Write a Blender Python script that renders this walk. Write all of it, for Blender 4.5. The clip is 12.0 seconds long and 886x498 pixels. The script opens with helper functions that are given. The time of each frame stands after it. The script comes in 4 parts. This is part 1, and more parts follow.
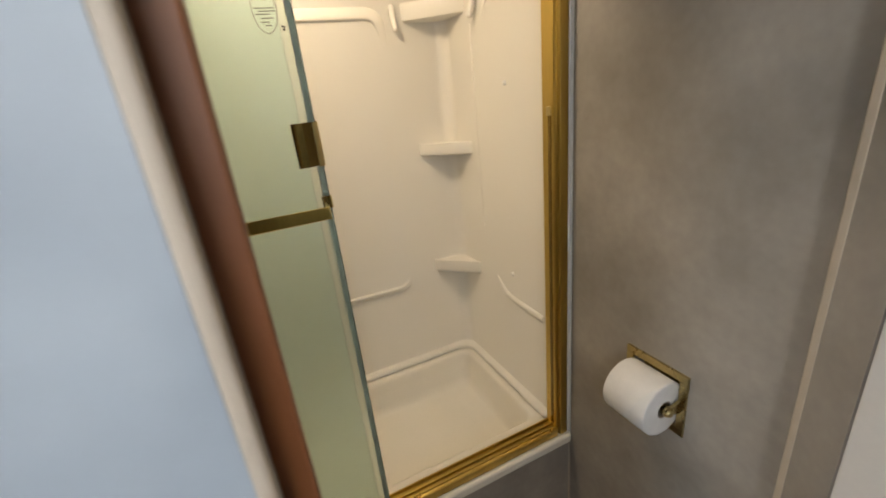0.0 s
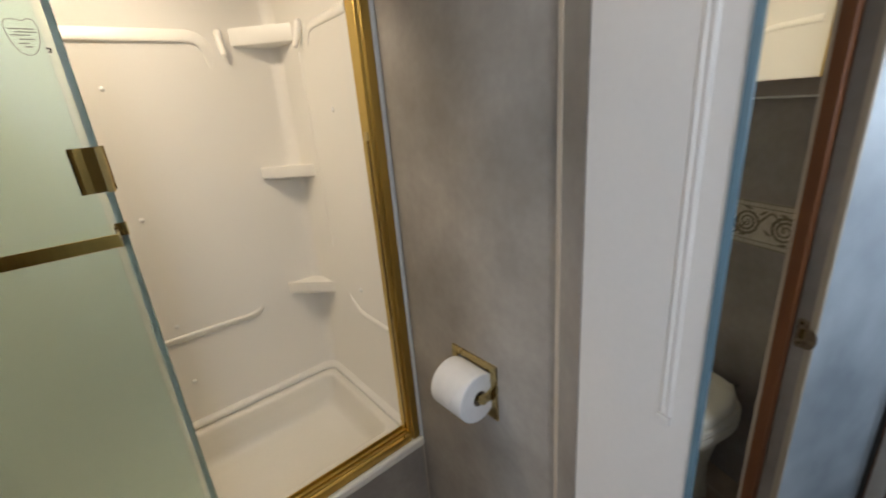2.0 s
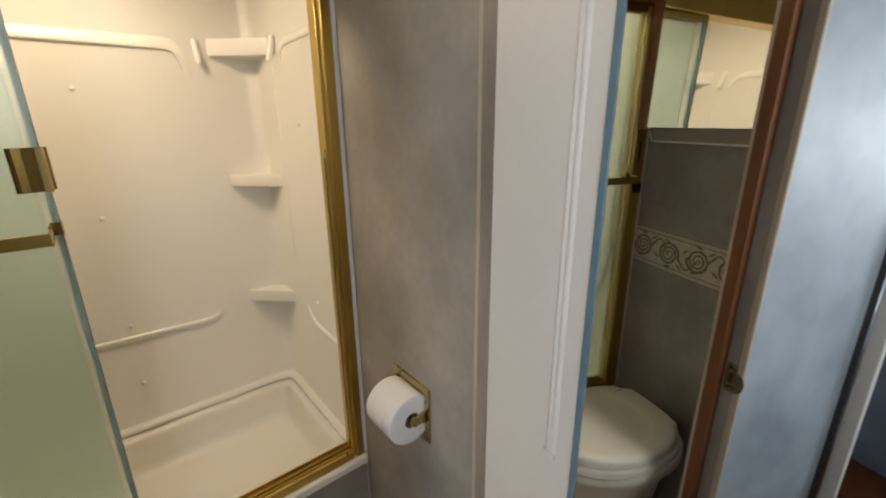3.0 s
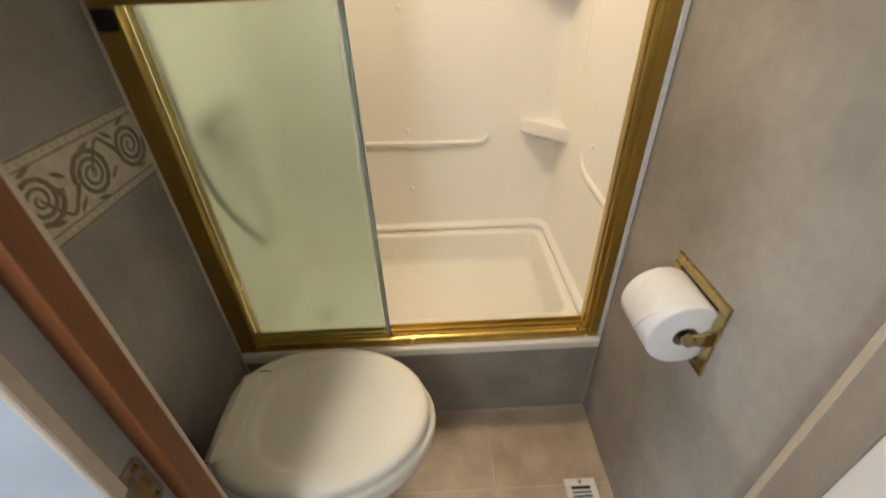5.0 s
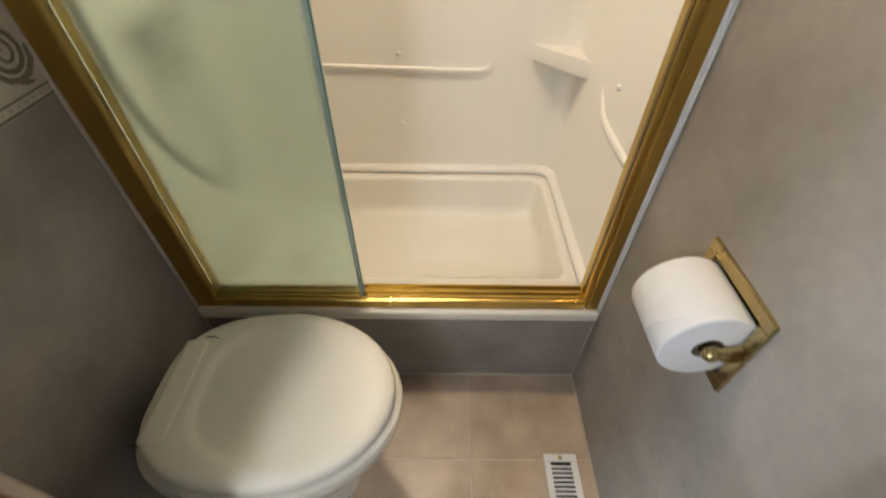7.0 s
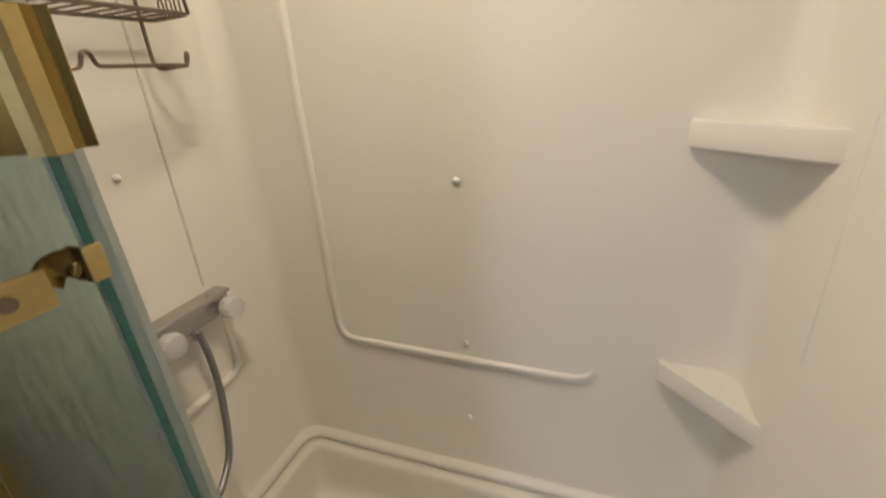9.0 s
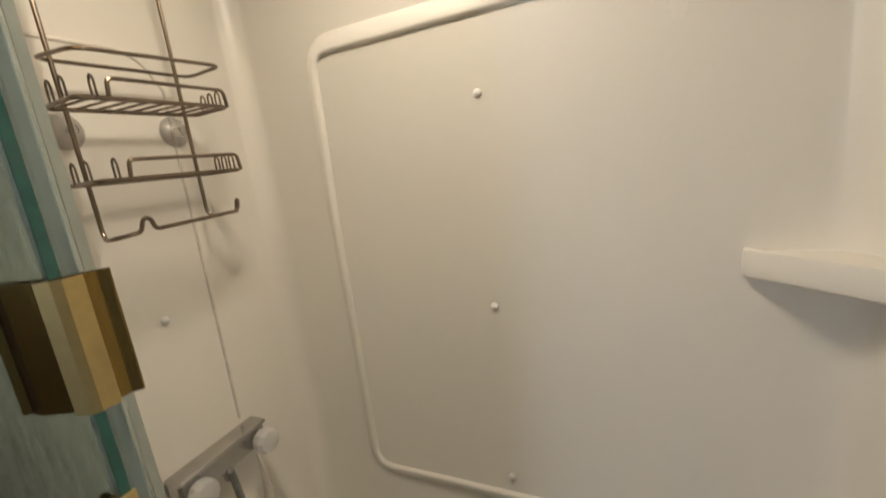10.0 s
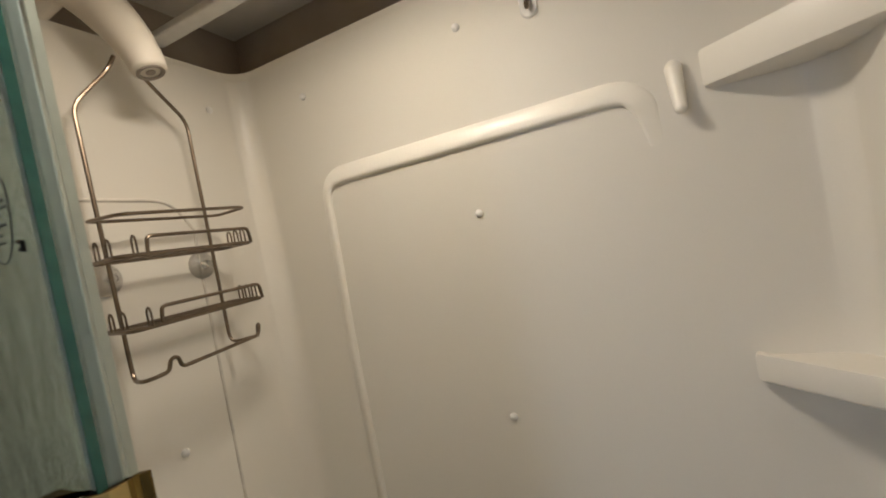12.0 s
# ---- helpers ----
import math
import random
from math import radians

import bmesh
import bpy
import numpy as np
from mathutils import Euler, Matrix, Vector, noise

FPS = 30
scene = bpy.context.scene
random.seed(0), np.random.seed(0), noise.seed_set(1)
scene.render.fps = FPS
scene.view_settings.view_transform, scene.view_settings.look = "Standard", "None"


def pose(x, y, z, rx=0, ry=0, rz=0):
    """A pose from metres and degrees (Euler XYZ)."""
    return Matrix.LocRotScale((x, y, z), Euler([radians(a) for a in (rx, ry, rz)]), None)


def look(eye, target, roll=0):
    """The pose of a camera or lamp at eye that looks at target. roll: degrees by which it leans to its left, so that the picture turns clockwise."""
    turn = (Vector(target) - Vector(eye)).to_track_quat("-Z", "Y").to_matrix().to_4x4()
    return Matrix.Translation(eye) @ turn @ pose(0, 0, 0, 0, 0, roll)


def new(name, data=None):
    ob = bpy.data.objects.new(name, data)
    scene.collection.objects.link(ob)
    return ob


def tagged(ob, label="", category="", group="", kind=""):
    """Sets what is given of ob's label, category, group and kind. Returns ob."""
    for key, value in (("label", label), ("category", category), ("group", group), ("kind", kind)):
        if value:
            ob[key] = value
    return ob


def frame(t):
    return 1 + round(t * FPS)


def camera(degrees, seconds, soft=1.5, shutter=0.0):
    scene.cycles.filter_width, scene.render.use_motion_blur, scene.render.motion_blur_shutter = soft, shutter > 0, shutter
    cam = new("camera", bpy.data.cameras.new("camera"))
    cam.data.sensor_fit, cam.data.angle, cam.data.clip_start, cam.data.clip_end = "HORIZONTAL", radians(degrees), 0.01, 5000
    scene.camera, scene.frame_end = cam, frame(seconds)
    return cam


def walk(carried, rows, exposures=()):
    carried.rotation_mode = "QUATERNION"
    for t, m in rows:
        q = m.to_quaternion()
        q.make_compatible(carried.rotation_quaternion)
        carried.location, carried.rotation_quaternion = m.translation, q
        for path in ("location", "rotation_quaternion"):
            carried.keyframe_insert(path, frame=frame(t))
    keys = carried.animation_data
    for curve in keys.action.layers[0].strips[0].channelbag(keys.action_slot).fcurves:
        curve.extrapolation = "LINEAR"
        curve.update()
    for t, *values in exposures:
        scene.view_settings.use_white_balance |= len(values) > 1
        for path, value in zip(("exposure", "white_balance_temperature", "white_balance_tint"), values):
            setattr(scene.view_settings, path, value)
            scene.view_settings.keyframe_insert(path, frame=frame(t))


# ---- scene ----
cam = camera(93.3, 12.0, soft=1.8, shutter=0.4)
PATH = [
    (0, (0.314, -0.821, 1.394), (1.07, 0.893, 0.693), -6.1),
    (0.5, (0.397, -0.825, 1.385), (1.159, 0.882, 0.672), -7.8),
    (1, (0.437, -0.849, 1.393), (1.413, 0.754, 0.702), -6.1),
    (1.5, (0.446, -0.896, 1.391), (1.547, 0.627, 0.709), -5.3),
    (2, (0.427, -0.972, 1.389), (1.612, 0.501, 0.737), -4.7),
    (2.5, (0.493, -1.057, 1.404), (1.865, 0.287, 0.845), -0.2),
    (2.7, (0.516, -1.071, 1.407), (1.83, 0.33, 0.848), -0.4),
    (4.3, (0.529, -0.925, 1.352), (1.07, 0.836, 0.572), -0.4),
    (4.5, (0.542, -0.892, 1.326), (0.833, 0.876, 0.437), -0.7),
    (5, (0.592, -0.828, 1.242), (0.623, 0.81, 0.095), -2.0),
    (5.5, (0.624, -0.804, 1.199), (0.677, 0.693, -0.125), -1.0),
    (6, (0.63, -0.795, 1.188), (0.678, 0.657, -0.187), 0.1),
    (6.5, (0.635, -0.756, 1.188), (0.656, 0.671, -0.213), 1.4),
    (6.7, (0.637, -0.729, 1.184), (0.666, 0.691, -0.224), 1.5),
    (8.3, (0.731, -0.24, 1.271), (0.295, 1.379, 0.181), -7.3),
    (8.5, (0.742, -0.209, 1.279), (0.229, 1.449, 0.286), -6.9),
    (9, (0.761, -0.146, 1.315), (0.108, 1.578, 0.541), -4.0),
    (9.5, (0.748, -0.114, 1.368), (-0.011, 1.642, 0.785), -4.6),
    (10, (0.742, -0.103, 1.406), (-0.063, 1.678, 0.981), -7.0),
    (10.5, (0.735, -0.112, 1.447), (-0.067, 1.697, 1.154), -8.2),
    (11, (0.734, -0.13, 1.487), (-0.078, 1.69, 1.318), -8.9),
    (11.5, (0.743, -0.137, 1.506), (-0.083, 1.681, 1.404), -9.8),
    (12, (0.765, -0.115, 1.482), (-0.067, 1.702, 1.408), -10.7),
]
walk(cam, [(t, look(eye, target, roll)) for t, eye, target, roll in PATH],
     [(0, -0.2, 6900, 10), (0.5, 0.0, 6500, 10), (1, -0.1, 6200, 10), (1.5, -0.1, 6150, 10), (2, -0.13, 6150, 10), (2.5, -0.15, 6900, 10), (4.3, 0.1, 6300, 10), (5, 0.45, 6800, 10), (6.5, 0.55, 6450, 10), (8.3, 0.06, 6100, 10), (9, -0.16, 6050, 10), (10, -0.46, 5950, 10), (12, -0.74, 5800, 10)])

# ---- world, large lights ----
world = bpy.data.worlds.new("sky")
scene.world = world
world.use_nodes = True
wn = world.node_tree.nodes
sky = wn.new("ShaderNodeTexSky")
sky.sky_type, sky.sun_disc, sky.sun_elevation, sky.sun_rotation = "NISHITA", False, radians(40), radians(200)
world.node_tree.links.new(sky.outputs[0], wn["Background"].inputs[0])
wn["Background"].inputs[1].default_value = 0.1


def area(name, m, w, h, power, col):
    la = bpy.data.lights.new(name, "AREA")
    la.shape, la.size, la.size_y, la.energy, la.color = "RECTANGLE", w, h, power, col
    ob = new(name, la)
    ob.matrix_world = m
    return ob


sun_data = bpy.data.lights.new("sun", "SUN")
sun_data.energy, sun_data.angle, sun_data.color = 2.0, radians(0.5), (1, 0.95, 0.88)
sun = new("sun", sun_data)
sun.matrix_world = look((0, 0, 8), (-2, 4, 0))

# hall window behind the walker, bedroom window, warm ceiling lamp over the shower
area("hall_window_light", look((0.14, -1.475, 1.62), (0.44, -0.25, 0.50)), 0.28, 0.58, 7.2, (0.90, 0.94, 1.0))
area("bedroom_window_light", look((-1.70, -1.43, 1.27), (-1.72, -0.30, 0.66)), 1.1, 0.5, 82.0, (0.80, 0.90, 1.0))
LAMP = (0.48, 0.24, 2.0)
bulb = bpy.data.lights.new("ceiling_bulb", "AREA")
bulb.shape, bulb.size, bulb.energy, bulb.color = "DISK", 0.17, 7.3, (1.0, 0.82, 0.60)
bulb_ob = new("ceiling_bulb", bulb)
bulb_ob.matrix_world = pose(LAMP[0], LAMP[1], LAMP[2] - 0.055)


# ---- materials ----
def mat(name, base, rough=0.5, metal=0.0, var=0.0, scale=8.0, grain=0.0, gscale=120.0, bump=0.0, tint=None, coat=0.0,
        stretch=(1, 1, 1), trans=0.0, ior=1.45, rvar=0.0, random_amount=0.0):
    """Principled surface with a slow blotch, a fine grain and a light relief, all in metres."""
    m = bpy.data.materials.new(name)
    m.use_nodes = True
    nt = m.node_tree
    n, ln = nt.nodes, nt.links
    b = n["Principled BSDF"]
    b.inputs["Roughness"].default_value, b.inputs["Metallic"].default_value = rough, metal
    b.inputs["Coat Weight"].default_value, b.inputs["IOR"].default_value = coat, ior
    b.inputs["Transmission Weight"].default_value = trans
    tc = n.new("ShaderNodeTexCoord")
    mp = n.new("ShaderNodeMapping")
    mp.inputs["Scale"].default_value = stretch
    ln.new(tc.outputs["Object"], mp.inputs[0])
    big, fine = n.new("ShaderNodeTexNoise"), n.new("ShaderNodeTexNoise")
    big.inputs["Scale"].default_value, big.inputs["Detail"].default_value = scale, 5
    fine.inputs["Scale"].default_value, fine.inputs["Detail"].default_value = gscale, 3
    ln.new(mp.outputs[0], big.inputs["Vector"])
    ln.new(mp.outputs[0], fine.inputs["Vector"])
    dark = tint or tuple(c * 0.6 for c in base)
    ramp = n.new("ShaderNodeMapRange")
    ramp.inputs[1].default_value, ramp.inputs[2].default_value = 0.3, 0.7
    ln.new(big.outputs[0], ramp.inputs[0])
    mul = n.new("ShaderNodeMath")
    mul.operation = "MULTIPLY"
    mul.inputs[1].default_value = var
    ln.new(ramp.outputs[0], mul.inputs[0])
    mix = n.new("ShaderNodeMix")
    mix.data_type = "RGBA"
    mix.inputs[6].default_value, mix.inputs[7].default_value = (*base, 1), (*dark, 1)
    ln.new(mul.outputs[0], mix.inputs[0])
    mix2 = n.new("ShaderNodeMix")
    mix2.data_type, mix2.blend_type = "RGBA", "MULTIPLY"
    mix2.inputs[0].default_value = grain
    ln.new(mix.outputs[2], mix2.inputs[6])
    ln.new(fine.outputs[0], mix2.inputs[7])
    col = mix2.outputs[2]
    if random_amount:
        info, rr, hs = n.new("ShaderNodeObjectInfo"), n.new("ShaderNodeMapRange"), n.new("ShaderNodeHueSaturation")
        rr.inputs[3].default_value, rr.inputs[4].default_value = 1 - random_amount, 1 + random_amount
        ln.new(info.outputs["Random"], rr.inputs[0])
        ln.new(rr.outputs[0], hs.inputs["Value"])
        ln.new(col, hs.inputs["Color"])
        col = hs.outputs[0]
    ln.new(col, b.inputs["Base Color"])
    if rvar:
        r2 = n.new("ShaderNodeMapRange")
        r2.inputs[3].default_value, r2.inputs[4].default_value = rough - rvar, rough + rvar
        ln.new(big.outputs[0], r2.inputs[0])
        ln.new(r2.outputs[0], b.inputs["Roughness"])
    if bump:
        bp = n.new("ShaderNodeBump")
        bp.inputs["Strength"].default_value, bp.inputs["Distance"].default_value = bump, 0.002
        ln.new(fine.outputs[0], bp.inputs["Height"])
        ln.new(bp.outputs[0], b.inputs["Normal"])
    return m


WALLPAPER = mat("taupe_wallpaper", (0.42, 0.38, 0.335), 0.5, var=0.95, scale=4.2, tint=(0.255, 0.228, 0.20), grain=0.22, gscale=45, bump=0.12)
HALLPAPER = mat("pale_wallboard", (0.43, 0.48, 0.525), 0.5, var=0.95, scale=5.0, tint=(0.24, 0.28, 0.32), grain=0.1, gscale=80, bump=0.08)
VINYL = mat("vinyl_tile", (0.60, 0.475, 0.35), 0.34, var=0.9, scale=7.0, tint=(0.37, 0.275, 0.19), grain=0.15, gscale=70, bump=0.05, random_amount=0.04)
GROUT = mat("tile_joint", (0.60, 0.50, 0.39), 0.6, var=0.4, scale=30)
FIBREGLASS = mat("ivory_fibreglass", (0.80, 0.765, 0.69), 0.33, var=0.12, scale=1.6, tint=(0.76, 0.72, 0.64), grain=0.03, gscale=300, bump=0.02)
PAN = mat("ivory_pan", (0.82, 0.78, 0.69), 0.3, var=0.3, scale=6.0, tint=(0.76, 0.72, 0.62), grain=0.04, gscale=90, bump=0.05)
CAULK = mat("white_caulk", (0.80, 0.79, 0.76), 0.45, var=0.3, scale=40, bump=0.1)
GOLD = mat("brushed_brass", (0.64, 0.45, 0.125), 0.3, 1.0, var=0.6, scale=14, tint=(0.40, 0.275, 0.075), grain=0.15, gscale=200, stretch=(1, 1, 0.1), rvar=0.08)
# dark and pale copies of one brass, with shade and gleam in the colour
DARK_BRASS = mat("dark_brass", (0.30, 0.205, 0.06), 0.27, 1.0, var=0.7, scale=16, tint=(0.17, 0.11, 0.03), grain=0.2, gscale=180, stretch=(1, 1, 0.1), rvar=0.08)
PALE_BRASS = mat("pale_brass", (0.68, 0.53, 0.22), 0.5, 0.75, var=0.5, scale=30, tint=(0.48, 0.38, 0.18), grain=0.2, gscale=150, rvar=0.1)
# grey that paints the shading of the moulded rib on the left wall
RIB_SHADE = mat("rib_shade_grey", (0.74, 0.70, 0.625), 0.6, var=0.6, scale=30)
BRASS = mat("aged_brass", (0.58, 0.46, 0.22), 0.28, 1.0, var=0.6, scale=20, tint=(0.40, 0.31, 0.14), grain=0.15, gscale=200, rvar=0.08)
STRIKE = mat("dull_strike", (0.30, 0.23, 0.15), 0.5, 0.4, var=0.95, scale=70, tint=(0.11, 0.07, 0.04), grain=0.3, gscale=260, bump=0.3)
OAK = mat("oak_trim", (0.265, 0.092, 0.03), 0.5, var=0.8, scale=12, tint=(0.18, 0.062, 0.02), grain=0.35, gscale=90, stretch=(1, 1, 0.06), bump=0.1)
TAN = mat("tan_bead", (0.50, 0.425, 0.335), 0.5, var=0.5, scale=20, tint=(0.40, 0.335, 0.26), bump=0.05)
CREAM = mat("cream_trim", (0.62, 0.56, 0.46), 0.45, var=0.4, scale=20, bump=0.05)
PORCELAIN = mat("bone_plastic", (0.79, 0.75, 0.64), 0.42, var=0.25, scale=5, tint=(0.70, 0.665, 0.56), bump=0.02)
WHITE = mat("white_door_skin", (0.72, 0.675, 0.62), 0.42, var=0.3, scale=5, tint=(0.66, 0.615, 0.56), grain=0.06, gscale=90, bump=0.06)
ENAMEL = mat("white_enamel", (0.80, 0.79, 0.76), 0.3, var=0.4, scale=25, tint=(0.68, 0.65, 0.58))
BLACK = mat("black_rubber", (0.012, 0.012, 0.012), 0.6, var=0.3, scale=30)
DARK = mat("dark_void", (0.02, 0.018, 0.015), 0.8, var=0.3, scale=30)
PAPER = mat("tissue_paper", (0.86, 0.85, 0.84), 0.85, var=0.15, scale=30, grain=0.08, gscale=400, bump=0.25)
CARD = mat("grey_card", (0.33, 0.27, 0.2), 0.9, var=0.3, scale=40)
STEEL = mat("bronzed_wire", (0.24, 0.19, 0.14), 0.32, 1.0, var=0.5, scale=40, tint=(0.13, 0.10, 0.07), rvar=0.08)
CHROME = mat("worn_chrome", (0.58, 0.57, 0.55), 0.18, 1.0, var=0.5, scale=30, tint=(0.4, 0.39, 0.37), rvar=0.06)
HOSE = mat("ribbed_hose", (0.33, 0.32, 0.31), 0.35, 0.8, var=0.4, scale=60)
ACRYLIC = mat("clear_acrylic", (0.92, 0.91, 0.89), 0.28, trans=0.55, ior=1.49)
SILICONE = mat("clear_silicone", (0.95, 0.94, 0.91), 0.2, trans=0.85, ior=1.4)
IVORY = mat("ivory_plastic", (0.80, 0.74, 0.64), 0.35, var=0.2, scale=20)
MIRROR = mat("mirror_silver", (0.90, 0.92, 0.91), 0.015, 1.0)
MIRROR_EDGE = mat("mirror_edge", (0.13, 0.21, 0.26), 0.25, 0.0, var=0.3, scale=20)
CEILING = mat("ceiling_board", (0.70, 0.67, 0.62), 0.6, var=0.3, scale=6, bump=0.08)
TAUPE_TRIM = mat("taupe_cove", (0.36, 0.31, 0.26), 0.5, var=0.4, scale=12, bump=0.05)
BORDER = mat("border_paper", (0.66, 0.59, 0.47), 0.55, var=0.8, scale=40, tint=(0.50, 0.44, 0.345), grain=0.2, gscale=150, bump=0.1)
SCROLL = mat("olive_scroll_print", (0.15, 0.125, 0.082), 0.55, var=0.8, scale=60, tint=(0.25, 0.21, 0.14))
BORDER_LINE = mat("border_line_print", (0.14, 0.12, 0.085), 0.55, var=0.7, scale=90, tint=(0.28, 0.25, 0.19))
BORDER_DOT = mat("border_dot_print", (0.46, 0.40, 0.31), 0.55, var=0.8, scale=90, tint=(0.34, 0.29, 0.22))
CARPET = mat("brown_floor", (0.17, 0.085, 0.045), 0.6, var=0.6, scale=20, grain=0.3, gscale=300, bump=0.3)
BLANKET = mat("navy_blanket", (0.17, 0.18, 0.225), 0.9, var=0.7, scale=8, tint=(0.08, 0.087, 0.12), grain=0.3, gscale=300, bump=0.5)
SHEET = mat("grey_blue_cover", (0.46, 0.475, 0.56), 0.85, var=0.4, scale=6, grain=0.2, gscale=300, bump=0.4)
PILLOWCASE = mat("white_pillowcase", (0.66, 0.66, 0.69), 0.85, var=0.2, scale=10, bump=0.3)
PINE = mat("red_oak_cabinet", (0.34, 0.125, 0.05), 0.4, var=0.8, scale=10, tint=(0.22, 0.07, 0.028), grain=0.3, gscale=80, stretch=(1, 0.08, 1))
SLAT = mat("blind_slat", (0.82, 0.83, 0.84), 0.5, var=0.1, scale=20)
INK = mat("sticker_ink", (0.10, 0.11, 0.10), 0.6, var=0.3, scale=100)


def glass(name, col, rough, bump):
    m = bpy.data.materials.new(name)
    m.use_nodes = True
    n, ln = m.node_tree.nodes, m.node_tree.links
    b = n["Principled BSDF"]
    b.inputs["Base Color"].default_value, b.inputs["Roughness"].default_value = (*col, 1), rough
    b.inputs["Transmission Weight"].default_value, b.inputs["IOR"].default_value = 1.0, 1.45
    tc, no, bp = n.new("ShaderNodeTexCoord"), n.new("ShaderNodeTexNoise"), n.new("ShaderNodeBump")
    no.inputs["Scale"].default_value, no.inputs["Detail"].default_value = 34, 4
    bp.inputs["Strength"].default_value, bp.inputs["Distance"].default_value = bump, 0.002
    mp = n.new("ShaderNodeMapping")
    mp.inputs["Scale"].default_value = (1, 1, 0.4)
    ln.new(tc.outputs["Object"], mp.inputs[0])
    ln.new(mp.outputs[0], no.inputs["Vector"])
    ln.new(no.outputs[0], bp.inputs["Height"])
    ln.new(bp.outputs[0], b.inputs["Normal"])
    return m


FROSTED = glass("obscure_glass", (0.865, 0.975, 0.95), 0.24, 0.34)
WINDOW_GLASS = glass("window_glass", (0.95, 0.97, 0.97), 0.0, 0.0)
GLASS_EDGE = mat("green_glass_edge", (0.13, 0.42, 0.36), 0.25, var=0.4, scale=60, tint=(0.04, 0.17, 0.15), trans=0.55)
SEAL = mat("edge_seal", (0.52, 0.64, 0.63), 0.45, var=0.3, scale=40, trans=0.5)
# pale copy of the seal colour, as warm light shows it from outside
SEAL_LIT = mat("seal_lit", (0.78, 0.78, 0.70), 0.6, var=0.2, scale=40)
INNER_EDGE = mat("ground_glass_edge", (0.55, 0.60, 0.54), 0.3, var=0.3, scale=40)

lampm = bpy.data.materials.new("lit_diffuser")
lampm.use_nodes = True
lampm.node_tree.nodes["Principled BSDF"].inputs["Base Color"].default_value = (0.9, 0.85, 0.75, 1)
lampm.node_tree.nodes["Principled BSDF"].inputs["Emission Color"].default_value = (1.0, 0.80, 0.52, 1)
lampm.node_tree.nodes["Principled BSDF"].inputs["Emission Strength"].default_value = 1.8


# ---- shape helpers ----
BOXY = set()


def finish(bm, material, smooth=35):
    boxy = id(bm) in BOXY
    BOXY.discard(id(bm))
    me = bpy.data.meshes.new("mesh")
    bmesh.ops.recalc_face_normals(bm, faces=bm.faces)
    bm.to_mesh(me)
    bm.free()
    me.materials.append(material)
    if smooth:
        me.polygons.foreach_set("use_smooth", [True] * len(me.polygons))
        me.set_sharp_from_angle(angle=radians(smooth))
    if boxy and smooth:
        total = sum(p.area for p in me.polygons)
        for p in me.polygons:
            p.use_smooth = p.area < 0.025 * total
    return me


def part(name, bm, material, parent=None, label="", smooth=35):
    ob = new(name, finish(bm, material, smooth))
    if parent is not None:
        ob.parent = parent
    if label:
        ob["label"] = label
    return ob


def thing(name, label, category, at=(0, 0, 0), group="", kind=""):
    ob = new(name)
    ob.location = at
    ob.empty_display_size = 0.05
    bpy.context.view_layer.update()
    return tagged(ob, label, category, group, kind)


def box(lo, hi, bevel=0.0, seg=2, bm=None, m=None):
    b = bmesh.new()
    lo, hi = Vector(lo), Vector(hi)
    bmesh.ops.create_cube(b, size=1, matrix=Matrix.Translation((lo + hi) / 2) @ Matrix.Diagonal((*(hi - lo), 1)))
    if bevel:
        bmesh.ops.bevel(b, geom=b.edges[:], offset=bevel, segments=seg, profile=0.5, affect="EDGES")
    if m is not None:
        bmesh.ops.transform(b, matrix=m, verts=b.verts)
    if bm is None and bevel:
        BOXY.add(id(b))
    return add(bm, b)


def add(bm, b):
    if bm is None:
        return b
    at = {v: bm.verts.new(v.co) for v in b.verts}
    for f in b.faces:
        try:
            bm.faces.new([at[v] for v in f.verts])
        except ValueError:
            pass
    b.free()
    return bm


def prism(pts, z0, z1, bevel=0.0, seg=2, bm=None, m=None):
    """A polygon of (x, y) points raised from z0 to z1."""
    b = bmesh.new()
    lo = [b.verts.new((x, y, z0)) for x, y in pts]
    hi = [b.verts.new((x, y, z1)) for x, y in pts]
    b.faces.new(lo[::-1])
    b.faces.new(hi)
    for i in range(len(pts)):
        j = (i + 1) % len(pts)
        b.faces.new((lo[i], lo[j], hi[j], hi[i]))
    if bevel:
        bmesh.ops.bevel(b, geom=b.edges[:], offset=bevel, segments=seg, profile=0.5, affect="EDGES")
    if m is not None:
        bmesh.ops.transform(b, matrix=m, verts=b.verts)
    if bm is None and bevel:
        BOXY.add(id(b))
    return add(bm, b)


def loft(rings, cap0=True, cap1=True, closed=True, bm=None):
    b = bmesh.new()
    rows = [[b.verts.new(p) for p in ring] for ring in rings]
    for a, c in zip(rows, rows[1:]):
        k = len(a)
        for i in range(k if closed else k - 1):
            j = (i + 1) % k
            b.faces.new((a[i], a[j], c[j], c[i]))
    if cap0:
        b.faces.new(rows[0][::-1])
    if cap1:
        b.faces.new(rows[-1])
    return add(bm, b)


def smooth_path(pts, n=8, closed=False):
    """Catmull-Rom points through pts."""
    p = [Vector(q) for q in pts]
    out = []
    k = len(p)
    for i in range(k if closed else k - 1):
        if closed:
            a, b, c, d = p[i - 1], p[i], p[(i + 1) % k], p[(i + 2) % k]
        else:
            a, b, c, d = p[max(i - 1, 0)], p[i], p[i + 1], p[min(i + 2, k - 1)]
        for s in range(n):
            t = s / n
            out.append(0.5 * ((2 * b) + (c - a) * t + (2 * a - 5 * b + 4 * c - d) * t * t + (3 * b - a - 3 * c + d) * t ** 3))
    if not closed:
        out.append(p[-1])
    return out


